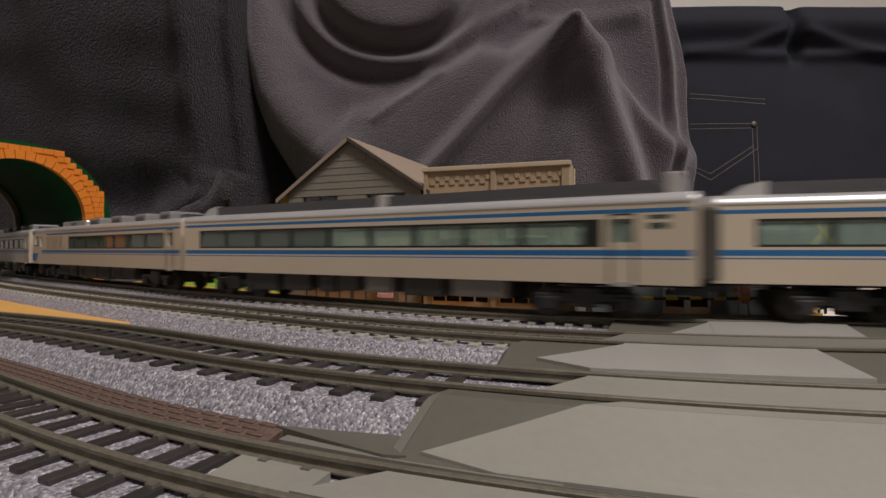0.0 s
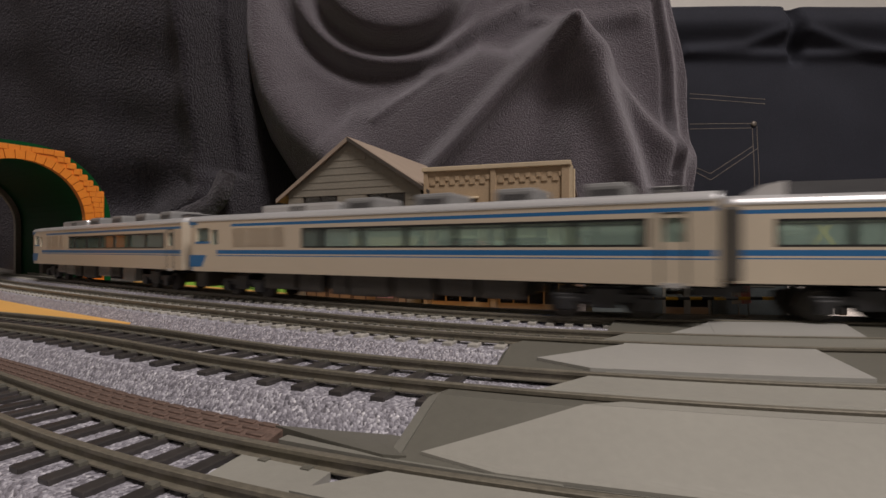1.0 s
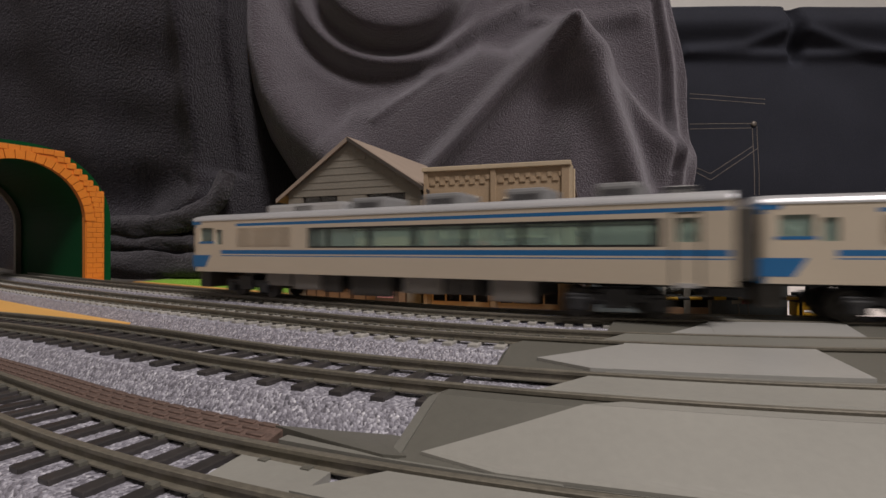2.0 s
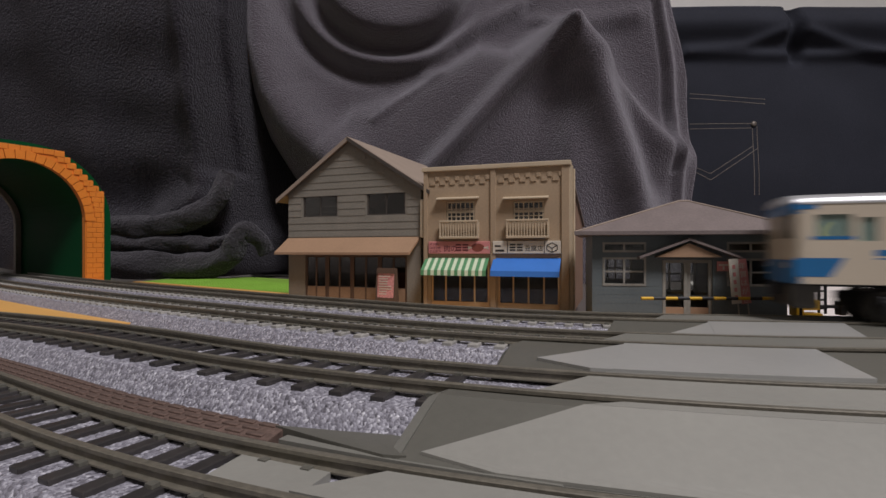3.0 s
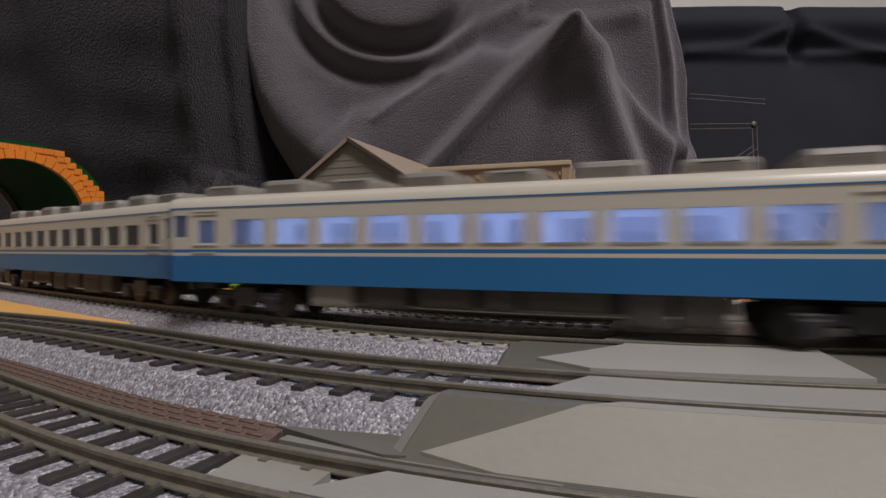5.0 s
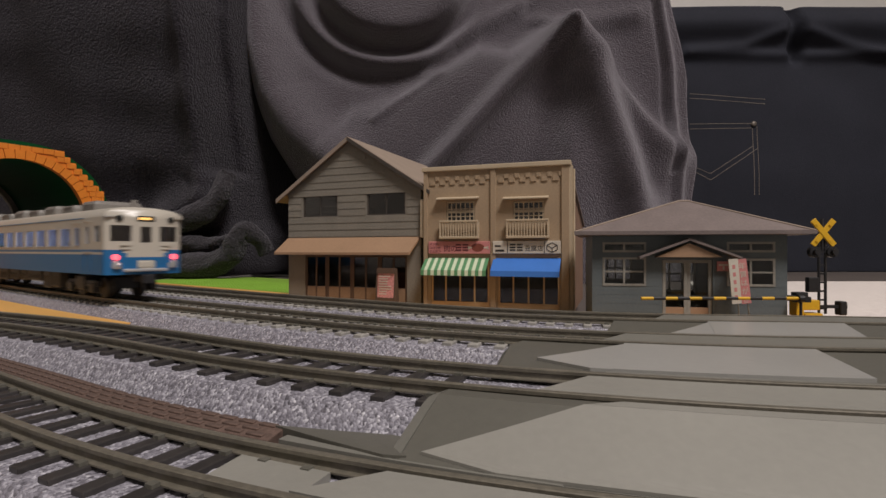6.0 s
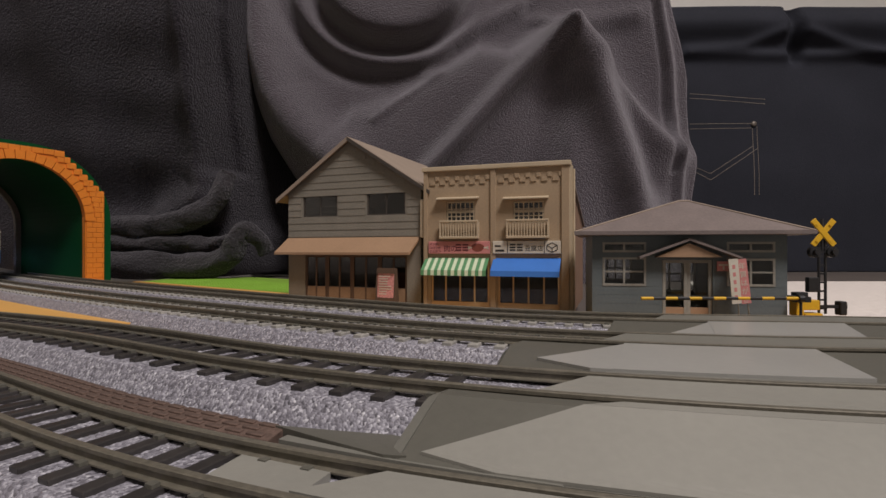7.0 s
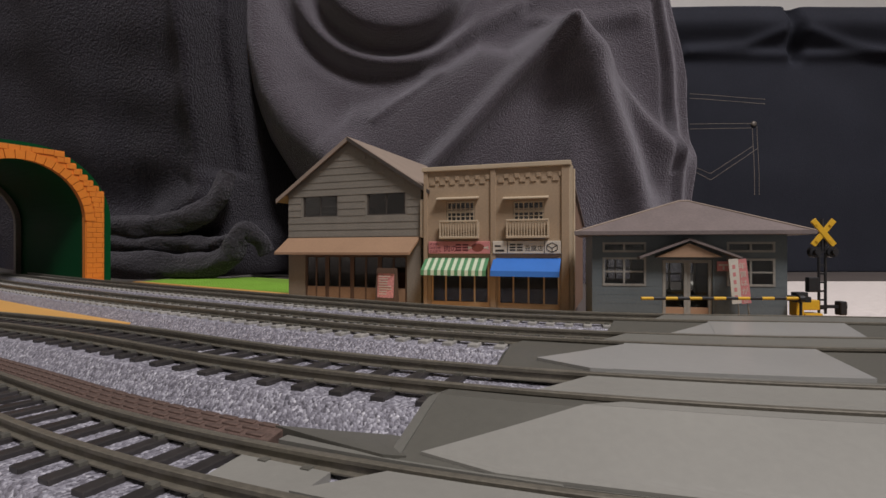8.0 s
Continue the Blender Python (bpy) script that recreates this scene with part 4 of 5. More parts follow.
def station():
    S = thing("station_house", "low blue-grey wooden station house with a hipped roof", "station building", m=at_mm(36.04, 123.0, 0, -10.87))
    W, D, EAVE = 42.45, 18.0, 24.0
    holes = [(2.8, 11.9, 19.7, 21.6), (2.8, 11.9, 11.7, 18.0), (30.3, 39.6, 19.7, 21.6), (30.3, 39.6, 11.9, 17.8), (15.9, 26.9, 0.5, 17.8)]
    back = [(3.5, 12, 11.8, 18.5), (15, 28, 9, 18.5), (31, 39, 11.8, 18.5)]
    for name, y, hs in (("front_wall", 0.0, holes), ("back_wall", D - 1.3, back)):
        bm = bmesh.new()
        pierced(bm, 0, W, 0, EAVE, hs, 1.3, lambda u, v, w, y=y: (u, y + w, v))
        part(name, bm, "station_wall", S)
    for x in (0, W - 1.3):
        bm = bmesh.new()
        box(bm, x, x + 1.3, 1.3, D - 1.3, 0, EAVE)
        part("side_wall", bm, "station_wall", S)
    # siding lines
    for i in range(11):
        z = 1.0 + i * 2.1
        spans = [(0, W)]
        for a, b, c, d in holes:
            if c - 1.4 < z < d + .4:
                spans = [q for s0, s1 in spans for q in ((s0, min(s1, a - .6)), (max(s0, b + .6), s1)) if q[1] - q[0] > .5]
        for s0, s1 in spans:
            bm = bmesh.new()
            solid(bm, [(s0, 0, z), (s0, -.04, z), (s0, -.02, z + 2.05), (s0, 0, z + 2.05)], (s1 - s0, 0, 0))
            part("siding", bm, "station_wall", S)
    # hipped roof, with a thin edge
    o = 4.2
    zb, zt = EAVE + .3, 32.3
    eave = [(-o, -3.4, zb), (W + o, -3.4, zb), (W + o, D + 2, zb), (-1.5, D + 2, zb)]
    r0, r1 = (21.8, D / 2, zt), (23.8, D / 2, zt)
    for dz, name, key in ((0, "roof", "station_roof"),):
        bm = bmesh.new()
        e = [bm.verts.new(p) for p in eave]
        f = [bm.verts.new((p[0], p[1], p[2] - .8)) for p in eave]
        a, b = bm.verts.new(r0), bm.verts.new(r1)
        for q in ((e[0], e[1], b, a), (e[1], e[2], b), (e[2], e[3], a, b), (e[3], e[0], a), (f[3], f[2], f[1], f[0]),
                  (e[0], f[0], f[1], e[1]), (e[1], f[1], f[2], e[2]), (e[2], f[2], f[3], e[3]), (e[3], f[3], f[0], e[0])):
            bm.faces.new(q)
        part(name, bm, key, S, "dull brown-grey hipped roof")
    for p, q in ((eave[0], r0), (eave[1], r1), (r0, r1)):
        bm = bmesh.new()
        tube(bm, p, q, .28, n=6)
        part("hip_capping", bm, "house_roof", S)
    bm = bmesh.new()
    box(bm, -o - .2, W + o + .2, -3.7, -3.3, zb - .7, zb + .15)
    part("gutter", bm, "station_roof", S)
    for a, b, c, d in holes[:4]:
        window_unit(S, a - .4, b + .4, c - .2, d + .3, -.15, 2, 2 if d - c > 3 else 1, "station_frame", .5, "clear")
    for a, b, c, d in back:
        window_unit(S, a, b, c, d, D - 1.0, 4, 2, "station_frame", .5, "clear")
    window_unit(S, 16.0, 21.4, .6, 17.7, .1, 1, 1, "station_frame", .7, "clear", "sliding_door", 6.0, "tan")
    window_unit(S, 21.5, 26.8, .6, 17.7, .35, 1, 1, "station_frame", .7, "clear", "sliding_door", 6.0, "tan")
    # porch gable
    bm = bmesh.new()
    solid(bm, [(14.2, -2.2, 18.4), (28.4, -2.2, 18.4), (21.3, -2.2, 21.6)], (0, 2.2, 0))
    part("porch_gable", bm, "tan", S, "pale wooden gable over the doors")
    for x_e, xr in ((10.4, 21.3), (32.2, 21.3)):
        bm = bmesh.new()
        solid(bm, [(x_e, -3.0, 18.0), (xr, -3.0, 22.2), (xr, -3.0, 22.8), (x_e, -3.0, 18.5)], (0, 3.2, 0))
        part("porch_roof", bm, "station_roof", S)
    # benches and a ticket counter inside
    bm = bmesh.new()
    box(bm, 2, 13, 11, 14, .2, 7, bevel=.3)
    part("counter", bm, "wood_brown", S)
    # notice plate and banners
    bm = bmesh.new()
    box(bm, 27.7, 30.4, -.7, -.3, 15.2, 17.4)
    n = part("notice_plate", bm, "sign_red", S)
    bars(n, "sign_white", [(28.0, 30.1, 16.4, 16.8), (28.8, 29.2, 15.5, 16.3)], -.72, "print_bar")
    for k, (x, lean, key, ink) in enumerate(((65.2, 5.0, "sign_white", "sign_red"), (67.9, 7.0, "sign_red", "sign_white"))):
        B = thing("banner", "slim leaning banner on a pole before the station", "banner", "station banners", m=at_mm(x, 113.6 + k * .4, 0) @ pose(0, 0, 0, 0, -lean, 0))
        bm = bmesh.new()
        tube(bm, (1.5, .3, 0.3), (1.5, .3, 18), .15)
        part("pole", bm, "station_frame", B)
        bm = bmesh.new()
        box(bm, 0, 2.1, -.12, .1, 8.0, 18.0)
        c = part("cloth", bm, key, B)
        if k:
            for i, sign in enumerate("年賀はがき"):
                words(sign, c, ink, .2, 15.9 - i * 1.9, -.15, 1.6)
        else:
            bars(c, ink, [(.7, 1.35, 9.0 + i * 1.7, 9.9 + i * 1.7) for i in range(5)], -.09, "print_bar")


station()


def crossing_signal():
    S = thing("crossing_signal", "black crossing signal post with yellow crossbuck and lamps", "crossing signal", m=at_mm(87.1, 117.0, 5.4))
    bm = bmesh.new()
    for x in (-.75, .75):
        tube(bm, (x, 0, 0), (x, 0, 17.0), .3, n=8)
    for i in range(8):
        box(bm, -.75, .75, -.15, .15, 1 + i * 2, 1.4 + i * 2)
    tube(bm, (0, 0, 14), (0, 0, 21.8), .32, n=8)
    part("post", bm, "black", S)
    for sgn in (-1, 1):
        bm = bmesh.new()
        box(bm, -3.8, 3.8, -.55 - .12 * (sgn > 0), -.2, -.65, .65, bevel=.1, m=Matrix.Translation((0, 0, 18.6)) @ Matrix.Rotation(radians(sgn * 50), 4, "Y"))
        for q in (-2.4, 2.4):
            box(bm, q - .3, q + .3, -.75, -.5, -.3, .3, mi=0, m=Matrix.Translation((0, 0, 18.6)) @ Matrix.Rotation(radians(sgn * 50), 4, "Y"))
        part("crossbuck_arm", bm, ["signal_yellow", "black"], S)
    for x in (-2.0, 2.0):
        bm = bmesh.new()
        tube(bm, (x, -.8, 14.2), (x, .4, 14.2), 1.3, n=16)
        tube(bm, (x, -1.6, 14.2), (x, -.8, 14.2), .7, n=12)
        part("lamp", bm, "black", S)
    bm = bmesh.new()
    box(bm, -2.9, 2.9, -.2, .2, 14.0, 14.4)
    box(bm, -3.6, -1.2, -.8, .6, 5.0, 8.4, bevel=.2)
    part("arrow_box", bm, "black", S)
    bm = bmesh.new()
    box(bm, -6.0, 4.5, -.5, .5, 1.3, 2.0)
    box(bm, 3.5, 5.1, -1.0, 1.0, -.3, 2.9, bevel=.25)
    box(bm, 4.9, 5.6, -.4, .4, 1.2, 2.2, bevel=.15)
    box(bm, -6.6, -3.8, -1, 1, 3.4, 5.0, bevel=.2)
    part("drive", bm, "black", S)
    bm = bmesh.new()
    box(bm, -6.8, -5.0, -1.3, 1.3, -.4, 3.6, bevel=.2)
    box(bm, -5.0, -1.2, -1.0, 1.0, .9, 3.2, bevel=.2)
    box(bm, -5.0, -1.0, -1.6, 1.6, -.4, .2, bevel=.1)
    part("base", bm, "signal_yellow", S, "yellow base of the barrier drive")
    B = thing("crossing_barrier", "yellow and black banded barrier pole lowered before the station", "barrier", m=at_mm(77.6, 112.0, 9.4))
    for i in range(13):
        a = -34.0 + i * 2.65
        bm = bmesh.new()
        tube(bm, (a, 0, 0.0), (a + 2.65, 0, 0.0), .36, n=10)
        part("band", bm, "signal_yellow" if i % 2 == 0 else "black", B)
    bm = bmesh.new()
    tube(bm, (.5, 0, 0), (1.6, 0, 0), .8, n=12)
    tube(bm, (1.1, 0, -4.4), (1.1, 0, 0), .3, n=8)
    box(bm, .6, 3.4, 0, 5.0, -.9, .3)
    part("pivot", bm, "black", B)


crossing_signal()


# ---------------------------------------------------------------- cloth behind
def fold(x, z, line, amp, width, fade=0.0):
    """Height of a rounded fold along a polyline in (x, z), as an array."""
    best = np.full(x.shape, 1e9)
    for (x0, z0), (x1, z1) in zip(line, line[1:]):
        dx, dz = x1 - x0, z1 - z0
        t = np.clip(((x - x0) * dx + (z - z0) * dz) / (dx * dx + dz * dz), 0, 1)
        best = np.minimum(best, np.hypot(x - x0 - t * dx, z - z0 - t * dz))
    return amp * np.exp(-(best / width) ** 2)


def px_line(*pts):
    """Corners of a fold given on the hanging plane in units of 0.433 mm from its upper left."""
    return [((a - 784) * 0.433, 20 + (443 - b) * 0.433) for a, b in pts]


def sheet(name, x0, x1, z0, z1, nx, nz, depth, key, label, category, edge=None, edge_in=None):
    xs, zs = np.meshgrid(np.linspace(x0, x1, nx), np.linspace(z0, z1, nz))
    if edge:
        a = edge_in(zs)
        xs = a + (xs - x0) * (edge(zs) - a) / (x1 - x0)
    ys = depth(xs, zs)
    co = np.stack([xs, ys, zs], -1).reshape(-1, 3) * MM
    idx = np.arange(nx * nz).reshape(nz, nx)
    faces = np.stack([idx[:-1, :-1], idx[:-1, 1:], idx[1:, 1:], idx[1:, :-1]], -1).reshape(-1, 4)
    mesh = bpy.data.meshes.new(name)
    mesh.from_pydata(co.tolist(), [], faces.tolist())
    mesh.materials.append(M[key])
    mesh.polygons.foreach_set("use_smooth", [True] * len(mesh.polygons))
    ob = new(name, mesh)
    so = ob.modifiers.new("thickness", "SOLIDIFY")
    so.thickness, so.offset = 1.5 * MM, -1
    return tagged(ob, label, category)


def wobble(x, z, size, amp, seed):
    """Soft irregular swell from a few crossing waves."""
    rng = random.Random(seed)
    out = 0
    for _ in range(6):
        a = rng.uniform(0, 2 * pi)
        f = 2 * pi / (size * rng.uniform(.7, 1.5))
        out = out + np.sin((x * cos(a) + z * sin(a)) * f + rng.uniform(0, 6)) * amp / 6 * 1.6
    return out


def soft_step(v):
    return 1 / (1 + np.exp(np.clip(v, -40, 40)))


def big_blanket(x, z):
    y = 412 + 0.05 * (z - 100)
    # below this line the cloth hangs forward over something pointed, above it falls back
    line = px_line((380, 420), (500, 330), (560, 262), (615, 186), (690, 166), (760, 130), (805, 98), (850, 72), (905, 84), (960, 56), (1003, 40), (1040, 62), (1090, 120), (1140, 178), (1190, 228), (1230, 262))
    zb = np.interp(x, [p[0] for p in line], [p[1] for p in line])
    across = [q[0] for q in px_line((540, 0), (640, 0), (860, 0), (1000, 0), (1100, 0), (1200, 0))]
    y = y - np.interp(x, across, [0, 13, 28, 46, 34, 16]) * soft_step((z - zb) / 4.5)
    # ridges running down from the point
    y = y - fold(x, z, px_line((1003, 62), (1030, 120), (1058, 200), (1082, 260), (1110, 350), (1125, 420)), 22, 15)
    y = y - fold(x, z, px_line((985, 70), (930, 125), (870, 185), (810, 250), (770, 290), (700, 370)), 13, 8)
    y = y + fold(x, z, px_line((975, 200), (960, 250), (945, 300), (935, 360)), 13, 20)
    y = y + fold(x, z, px_line((1085, 150), (1120, 230), (1150, 320)), 9, 12)
    y = y - fold(x, z, px_line((1060, 110), (1115, 175), (1170, 235), (1205, 260)), 8, 12)
    y = y + fold(x, z, px_line((1120, 40), (1150, 120), (1170, 175)), 8, 22)
    # hem: a doubled edge
    y = y - fold(x, z, px_line((1193, -30), (1212, 100), (1217, 200), (1207, 300), (1200, 440)), 6, 3.5)
    y = y + fold(x, z, px_line((1183, -30), (1201, 100), (1205, 200), (1195, 300)), 2.5, 2.5)
    # a hanging lobe at the top with rings of folds below it
    ring = np.hypot((x / 0.433 + 784 - 692) / 118, (443 - (z - 20) / 0.433 + 62) / 104)
    left = soft_step((x - 20) / 14)
    y = y - 26 * soft_step((ring - 1.15) / 0.055)
    y = y - 12 * np.exp(-((ring - 1.52) / 0.15) ** 2) * left
    y = y + 5 * np.exp(-((ring - 1.84) / 0.15) ** 2) * left * soft_step((x + 60) / 10)
    y = y - fold(x, z, px_line((428, -20), (446, 80), (478, 160), (528, 228), (590, 285)), 30, 22)
    # thin raised creases
    y = y - fold(x, z, px_line((760, 118), (800, 60), (870, 15), (930, -20)), 5, 7)
    y = y - fold(x, z, px_line((660, 205), (700, 172), (780, 122)), 3, 4)
    y = y - fold(x, z, px_line((950, 8), (990, 22), (1050, 10), (1150, -5)), 4, 8)
    y = y + fold(x, z, px_line((945, -10), (952, 22), (978, 30)), 3, 6)
    # the side turns away into the gap beside the other blanket
    turn = px_line((398, -80), (402, 60), (412, 150), (438, 225), (480, 290), (530, 350), (570, 440))
    y = y + 85 * soft_step((x - np.interp(z, [q[1] for q in turn[::-1]], [q[0] for q in turn[::-1]])) / 5.0)
    return y + wobble(x, z, 55, 1.4, 3)


def left_blanket(x, z):
    # leans over and turns away from the lamp so that it falls darker
    y = 366 - 0.22 * (z - 60) - 0.30 * (x + 158)
    y = y - fold(x, z, px_line((392, 60), (396, 180), (402, 290), (385, 350), (320, 385)), 16, 14)
    y = y + fold(x, z, px_line((405, -50), (408, 120), (412, 300)), 34, 7)
    y = y - fold(x, z, px_line((120, -50), (150, 150), (180, 300)), 10, 30)
    y = y - fold(x, z, px_line((300, -30), (290, 120), (300, 260)), 8, 30)
    y = y - fold(x, z, px_line((180, 402), (280, 410), (350, 398), (405, 365)), 18, 11)
    y = y - fold(x, z, px_line((150, 455), (280, 462), (380, 474), (425, 455), (440, 420)), 30, 14)
    y = y + fold(x, z, px_line((180, 430), (300, 436), (380, 440)), 9, 5)
    y = y + fold(x, z, px_line((120, 510), (300, 508), (480, 515)), 26, 10)
    # set back behind the other blanket, its dark colour standing in for gap shade
    y = y + 105 / (1 + np.exp(np.clip(-(x + 152) / 4.0, -40, 40))) + 0.5 * np.maximum(0, x + 150)
    return y + wobble(x, z, 60, 2.4, 8)


sheet("fleece_blanket", -260, 191, -4, 300, 330, 270, big_blanket, "fleece", "dark grey fleece blanket hung in heavy folds as a backdrop", "blanket",
      edge=lambda z: np.interp(z, [0, 60, 100, 160, 200, 230, 300], [190, 193, 199, 199.5, 192, 186, 182]),
      edge_in=lambda z: np.full(z.shape, -186.0))
sheet("fleece_blanket", -520, -70, 0.5, 300, 400, 250, left_blanket, "fleece_shaded", "dark grey fleece blanket bunched at its lower hem, its shade put into the colour", "blanket")


def cloth_tube(name, label, pts, flat, seed, key="fleece_hem"):
    """A rolled fold of cloth: pts are (x, y, z, radius), joined smoothly; flat squeezes it from front to back."""
    bm = bmesh.new()
    pts = [Vector(p) for p in pts]
    n, k = 110, 26
    rings = []
    for i in range(n):
        t = i / (n - 1) * (len(pts) - 1)
        j = min(int(t), len(pts) - 2)
        f = t - j
        p = [pts[max(0, min(len(pts) - 1, j + q))] for q in (-1, 0, 1, 2)]
        q4 = 0.5 * ((2 * p[1]) + (p[2] - p[0]) * f + (2 * p[0] - 5 * p[1] + 4 * p[2] - p[3]) * f * f + (3 * p[1] - p[0] - 3 * p[2] + p[3]) * f ** 3)
        c, r = q4.to_3d(), q4.w * (1 if 0 < i < n - 1 else .35)
        d = ((p[2] - p[0]) * (1 - f) + (p[3] - p[1]) * f).to_3d().normalized()
        a = d.cross(Vector((0, 1, 0))).normalized()
        b = d.cross(a)
        ring = []
        for q in range(k):
            w = 2 * pi * q / k
            lump = noise.noise(Vector((i * .09 + seed * 7, cos(w) * 1.1, sin(w) * 1.1))) * .28 + noise.noise(Vector((i * .35, cos(w) * 3 + seed, sin(w) * 3))) * .07
            ring.append(bm.verts.new(c + (a * cos(w) + b * sin(w) * flat) * r * (1 + lump)))
        rings.append(ring)
    for r0, r1 in zip(rings, rings[1:]):
        for q in range(k):
            bm.faces.new((r0[q], r0[(q + 1) % k], r1[(q + 1) % k], r1[q]))
    bm.faces.new(rings[0][::-1])
    bm.faces.new(rings[-1])
    tagged(part(name, bm, key, smooth=True), label, "blanket")


cloth_tube("fleece_hem", "rolled hem of shade-toned fleece looped on the table",
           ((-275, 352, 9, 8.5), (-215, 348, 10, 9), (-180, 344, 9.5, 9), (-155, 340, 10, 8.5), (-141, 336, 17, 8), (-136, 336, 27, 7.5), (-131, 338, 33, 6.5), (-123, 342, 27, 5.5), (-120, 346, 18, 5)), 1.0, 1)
cloth_tube("fleece_fold", "flattened fold of shade-toned fleece above the rolled hem",
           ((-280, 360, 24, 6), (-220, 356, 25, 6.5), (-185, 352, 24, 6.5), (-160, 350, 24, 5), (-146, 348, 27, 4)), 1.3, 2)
cloth_tube("fleece_fold", "thick sagging fold of shade-toned fleece below the hanging part",
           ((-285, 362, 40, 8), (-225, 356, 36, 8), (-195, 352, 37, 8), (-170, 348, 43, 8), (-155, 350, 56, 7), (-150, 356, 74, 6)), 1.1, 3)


def jeans():
    def d(x, z):
        y = 560 + 0.02 * z
        waist = 243
        y = y - 14 * np.exp(-((z - 268) / 17) ** 2) - 5 * np.exp(-((z - 236) / 6) ** 2)
        y = y + fold(x, z, [(385, 285), (388, 262), (392, 236)], 14, 7)
        y = y - fold(x, z, [(400, 258), (450, 244), (500, 232)], 6, 6)
        y = y - fold(x, z, [(370, 258), (330, 244), (270, 240)], 5, 6)
        return y + wobble(x, z, 120, 2.5, 4)
    J = sheet("jeans", 190, 720, -4, 289, 260, 150, d, "denim", "dark blue denim jeans hung flat behind the railway", "jeans")
    k = 560 / 901.0

    def dashes(a, b, name="stitching"):
        bm = bmesh.new()
        n = int(hypot(b[0] - a[0], b[1] - a[1]) / 4.4)
        for i in range(n):
            p = [((q[0] - 784) * k, 20 + (443 - q[1]) * k) for q in ((a[0] + (b[0] - a[0]) * (i + t) / n, a[1] + (b[1] - a[1]) * (i + t) / n) for t in (.12, .88))]
            y = [float(d(np.array(u), np.array(v))) - .25 for u, v in p]
            tube(bm, (p[0][0], y[0], p[0][1]), (p[1][0], y[1], p[1][1]), .31, n=5)
        part(name, bm, "thread", J, "pale tan stitching")

    for a, b in (((1222, 165), (1359, 174)), ((1222, 173), (1359, 182)), ((1222, 219), (1334, 217)), ((1222, 228), (1334, 225)),
                 ((1217, 290), (1259, 307)), ((1217, 297), (1260, 318)), ((1259, 307), (1337, 257)), ((1260, 318), (1344, 262)),
                 ((1336, 225), (1338, 345)), ((1344, 222), (1346, 345))):
        dashes(a, b)
    bm = bmesh.new()
    bmesh.ops.create_uvsphere(bm, u_segments=14, v_segments=8, radius=3.2)
    c = ((1338 - 784) * k, float(d(np.array(345.0), np.array(160.0))) - 1, 20 + (443 - 218) * k)
    for v in bm.verts:
        v.co = Vector((v.co.x, v.co.y * .5, v.co.z)) + Vector(c)
    part("rivet", bm, "brass", J, "small brass rivet", smooth=True)


jeans()


# ---------------------------------------------------------------- trains
HALF_W = 9.6


def roof_shell(bm, x0, x1, zg, crown, round_a, round_b, mi=0):
    """An arched roof; the ends dip where they are rounded."""
    sec = []
    n = 14
    for i in range(n + 1):
        t = pi * i / n
        y = HALF_W * cos(t)
        z = zg + (crown - zg) * (sin(t) ** 0.62 if 0 < i < n else 0)
        sec.append((y, z))
    xs = [x0 + (x1 - x0) * i / 24 for i in range(25)]
    xs = sorted(set(xs + [x0 + .6, x0 + 1.6, x0 + 3.2, x1 - .6, x1 - 1.6, x1 - 3.2]))
    rows = []
    for x in xs:
        k = 1.0
        if round_a:
            k = min(k, math.sqrt(max(0.0, 1 - max(0, 1 - (x - x0) / 4.2) ** 2)) * .22 + .78)
        if round_b:
            k = min(k, math.sqrt(max(0.0, 1 - max(0, 1 - (x1 - x) / 4.2) ** 2)) * .22 + .78)
        rows.append([bm.verts.new((x, y, zg + (z - zg) * k)) for y, z in sec])
    for a, b in zip(rows, rows[1:]):
        for i in range(n):
            bm.faces.new((a[i], a[i + 1], b[i + 1], b[i])).material_index = mi
    for r in (rows[0], rows[-1]):
        bm.faces.new(r).material_index = mi
    inner = [bm.verts.new((x, s * HALF_W, zg)) for x in (x0, x1) for s in (-1, 1)]


def bogie(parent, u):
    b = new("bogie")
    b.parent = parent
    b.empty_display_size = .003
    b.location = (u * MM, 0, 0)
    bm = bmesh.new()
    for s in (-1, 1):
        box(bm, -9.2, 9.2, s * 7.0 - .7, s * 7.0 + .7, 3.2, 4.9, bevel=.3)
        for x in (-7, 7):
            box(bm, x - 1.7, x + 1.7, s * 7.3 - .9, s * 7.3 + .9, 1.6, 4.2, bevel=.3)
        box(bm, -2.8, 2.8, s * 7.3 - .8, s * 7.3 + .8, 2.2, 6.0, bevel=.3)
    box(bm, -2.5, 2.5, -7, 7, 3, 6.3)
    box(bm, -9, 9, -3.6, 3.6, 2.4, 5.4)
    part("bogie_frame", bm, "black", b)
    for x in (-7, 7):
        bm = bmesh.new()
        for s in (-1, 1):
            tube(bm, (x, s * 3.7, 2.85), (x, s * 4.9, 2.85), 2.85, n=20)
            tube(bm, (x, s * 3.3, 2.85), (x, s * 3.7, 2.85), 3.2, n=20)
        tube(bm, (x, -4, 2.85), (x, 4, 2.85), .5, n=8)
        part("wheelset", bm, "under_grey", b)
    return b


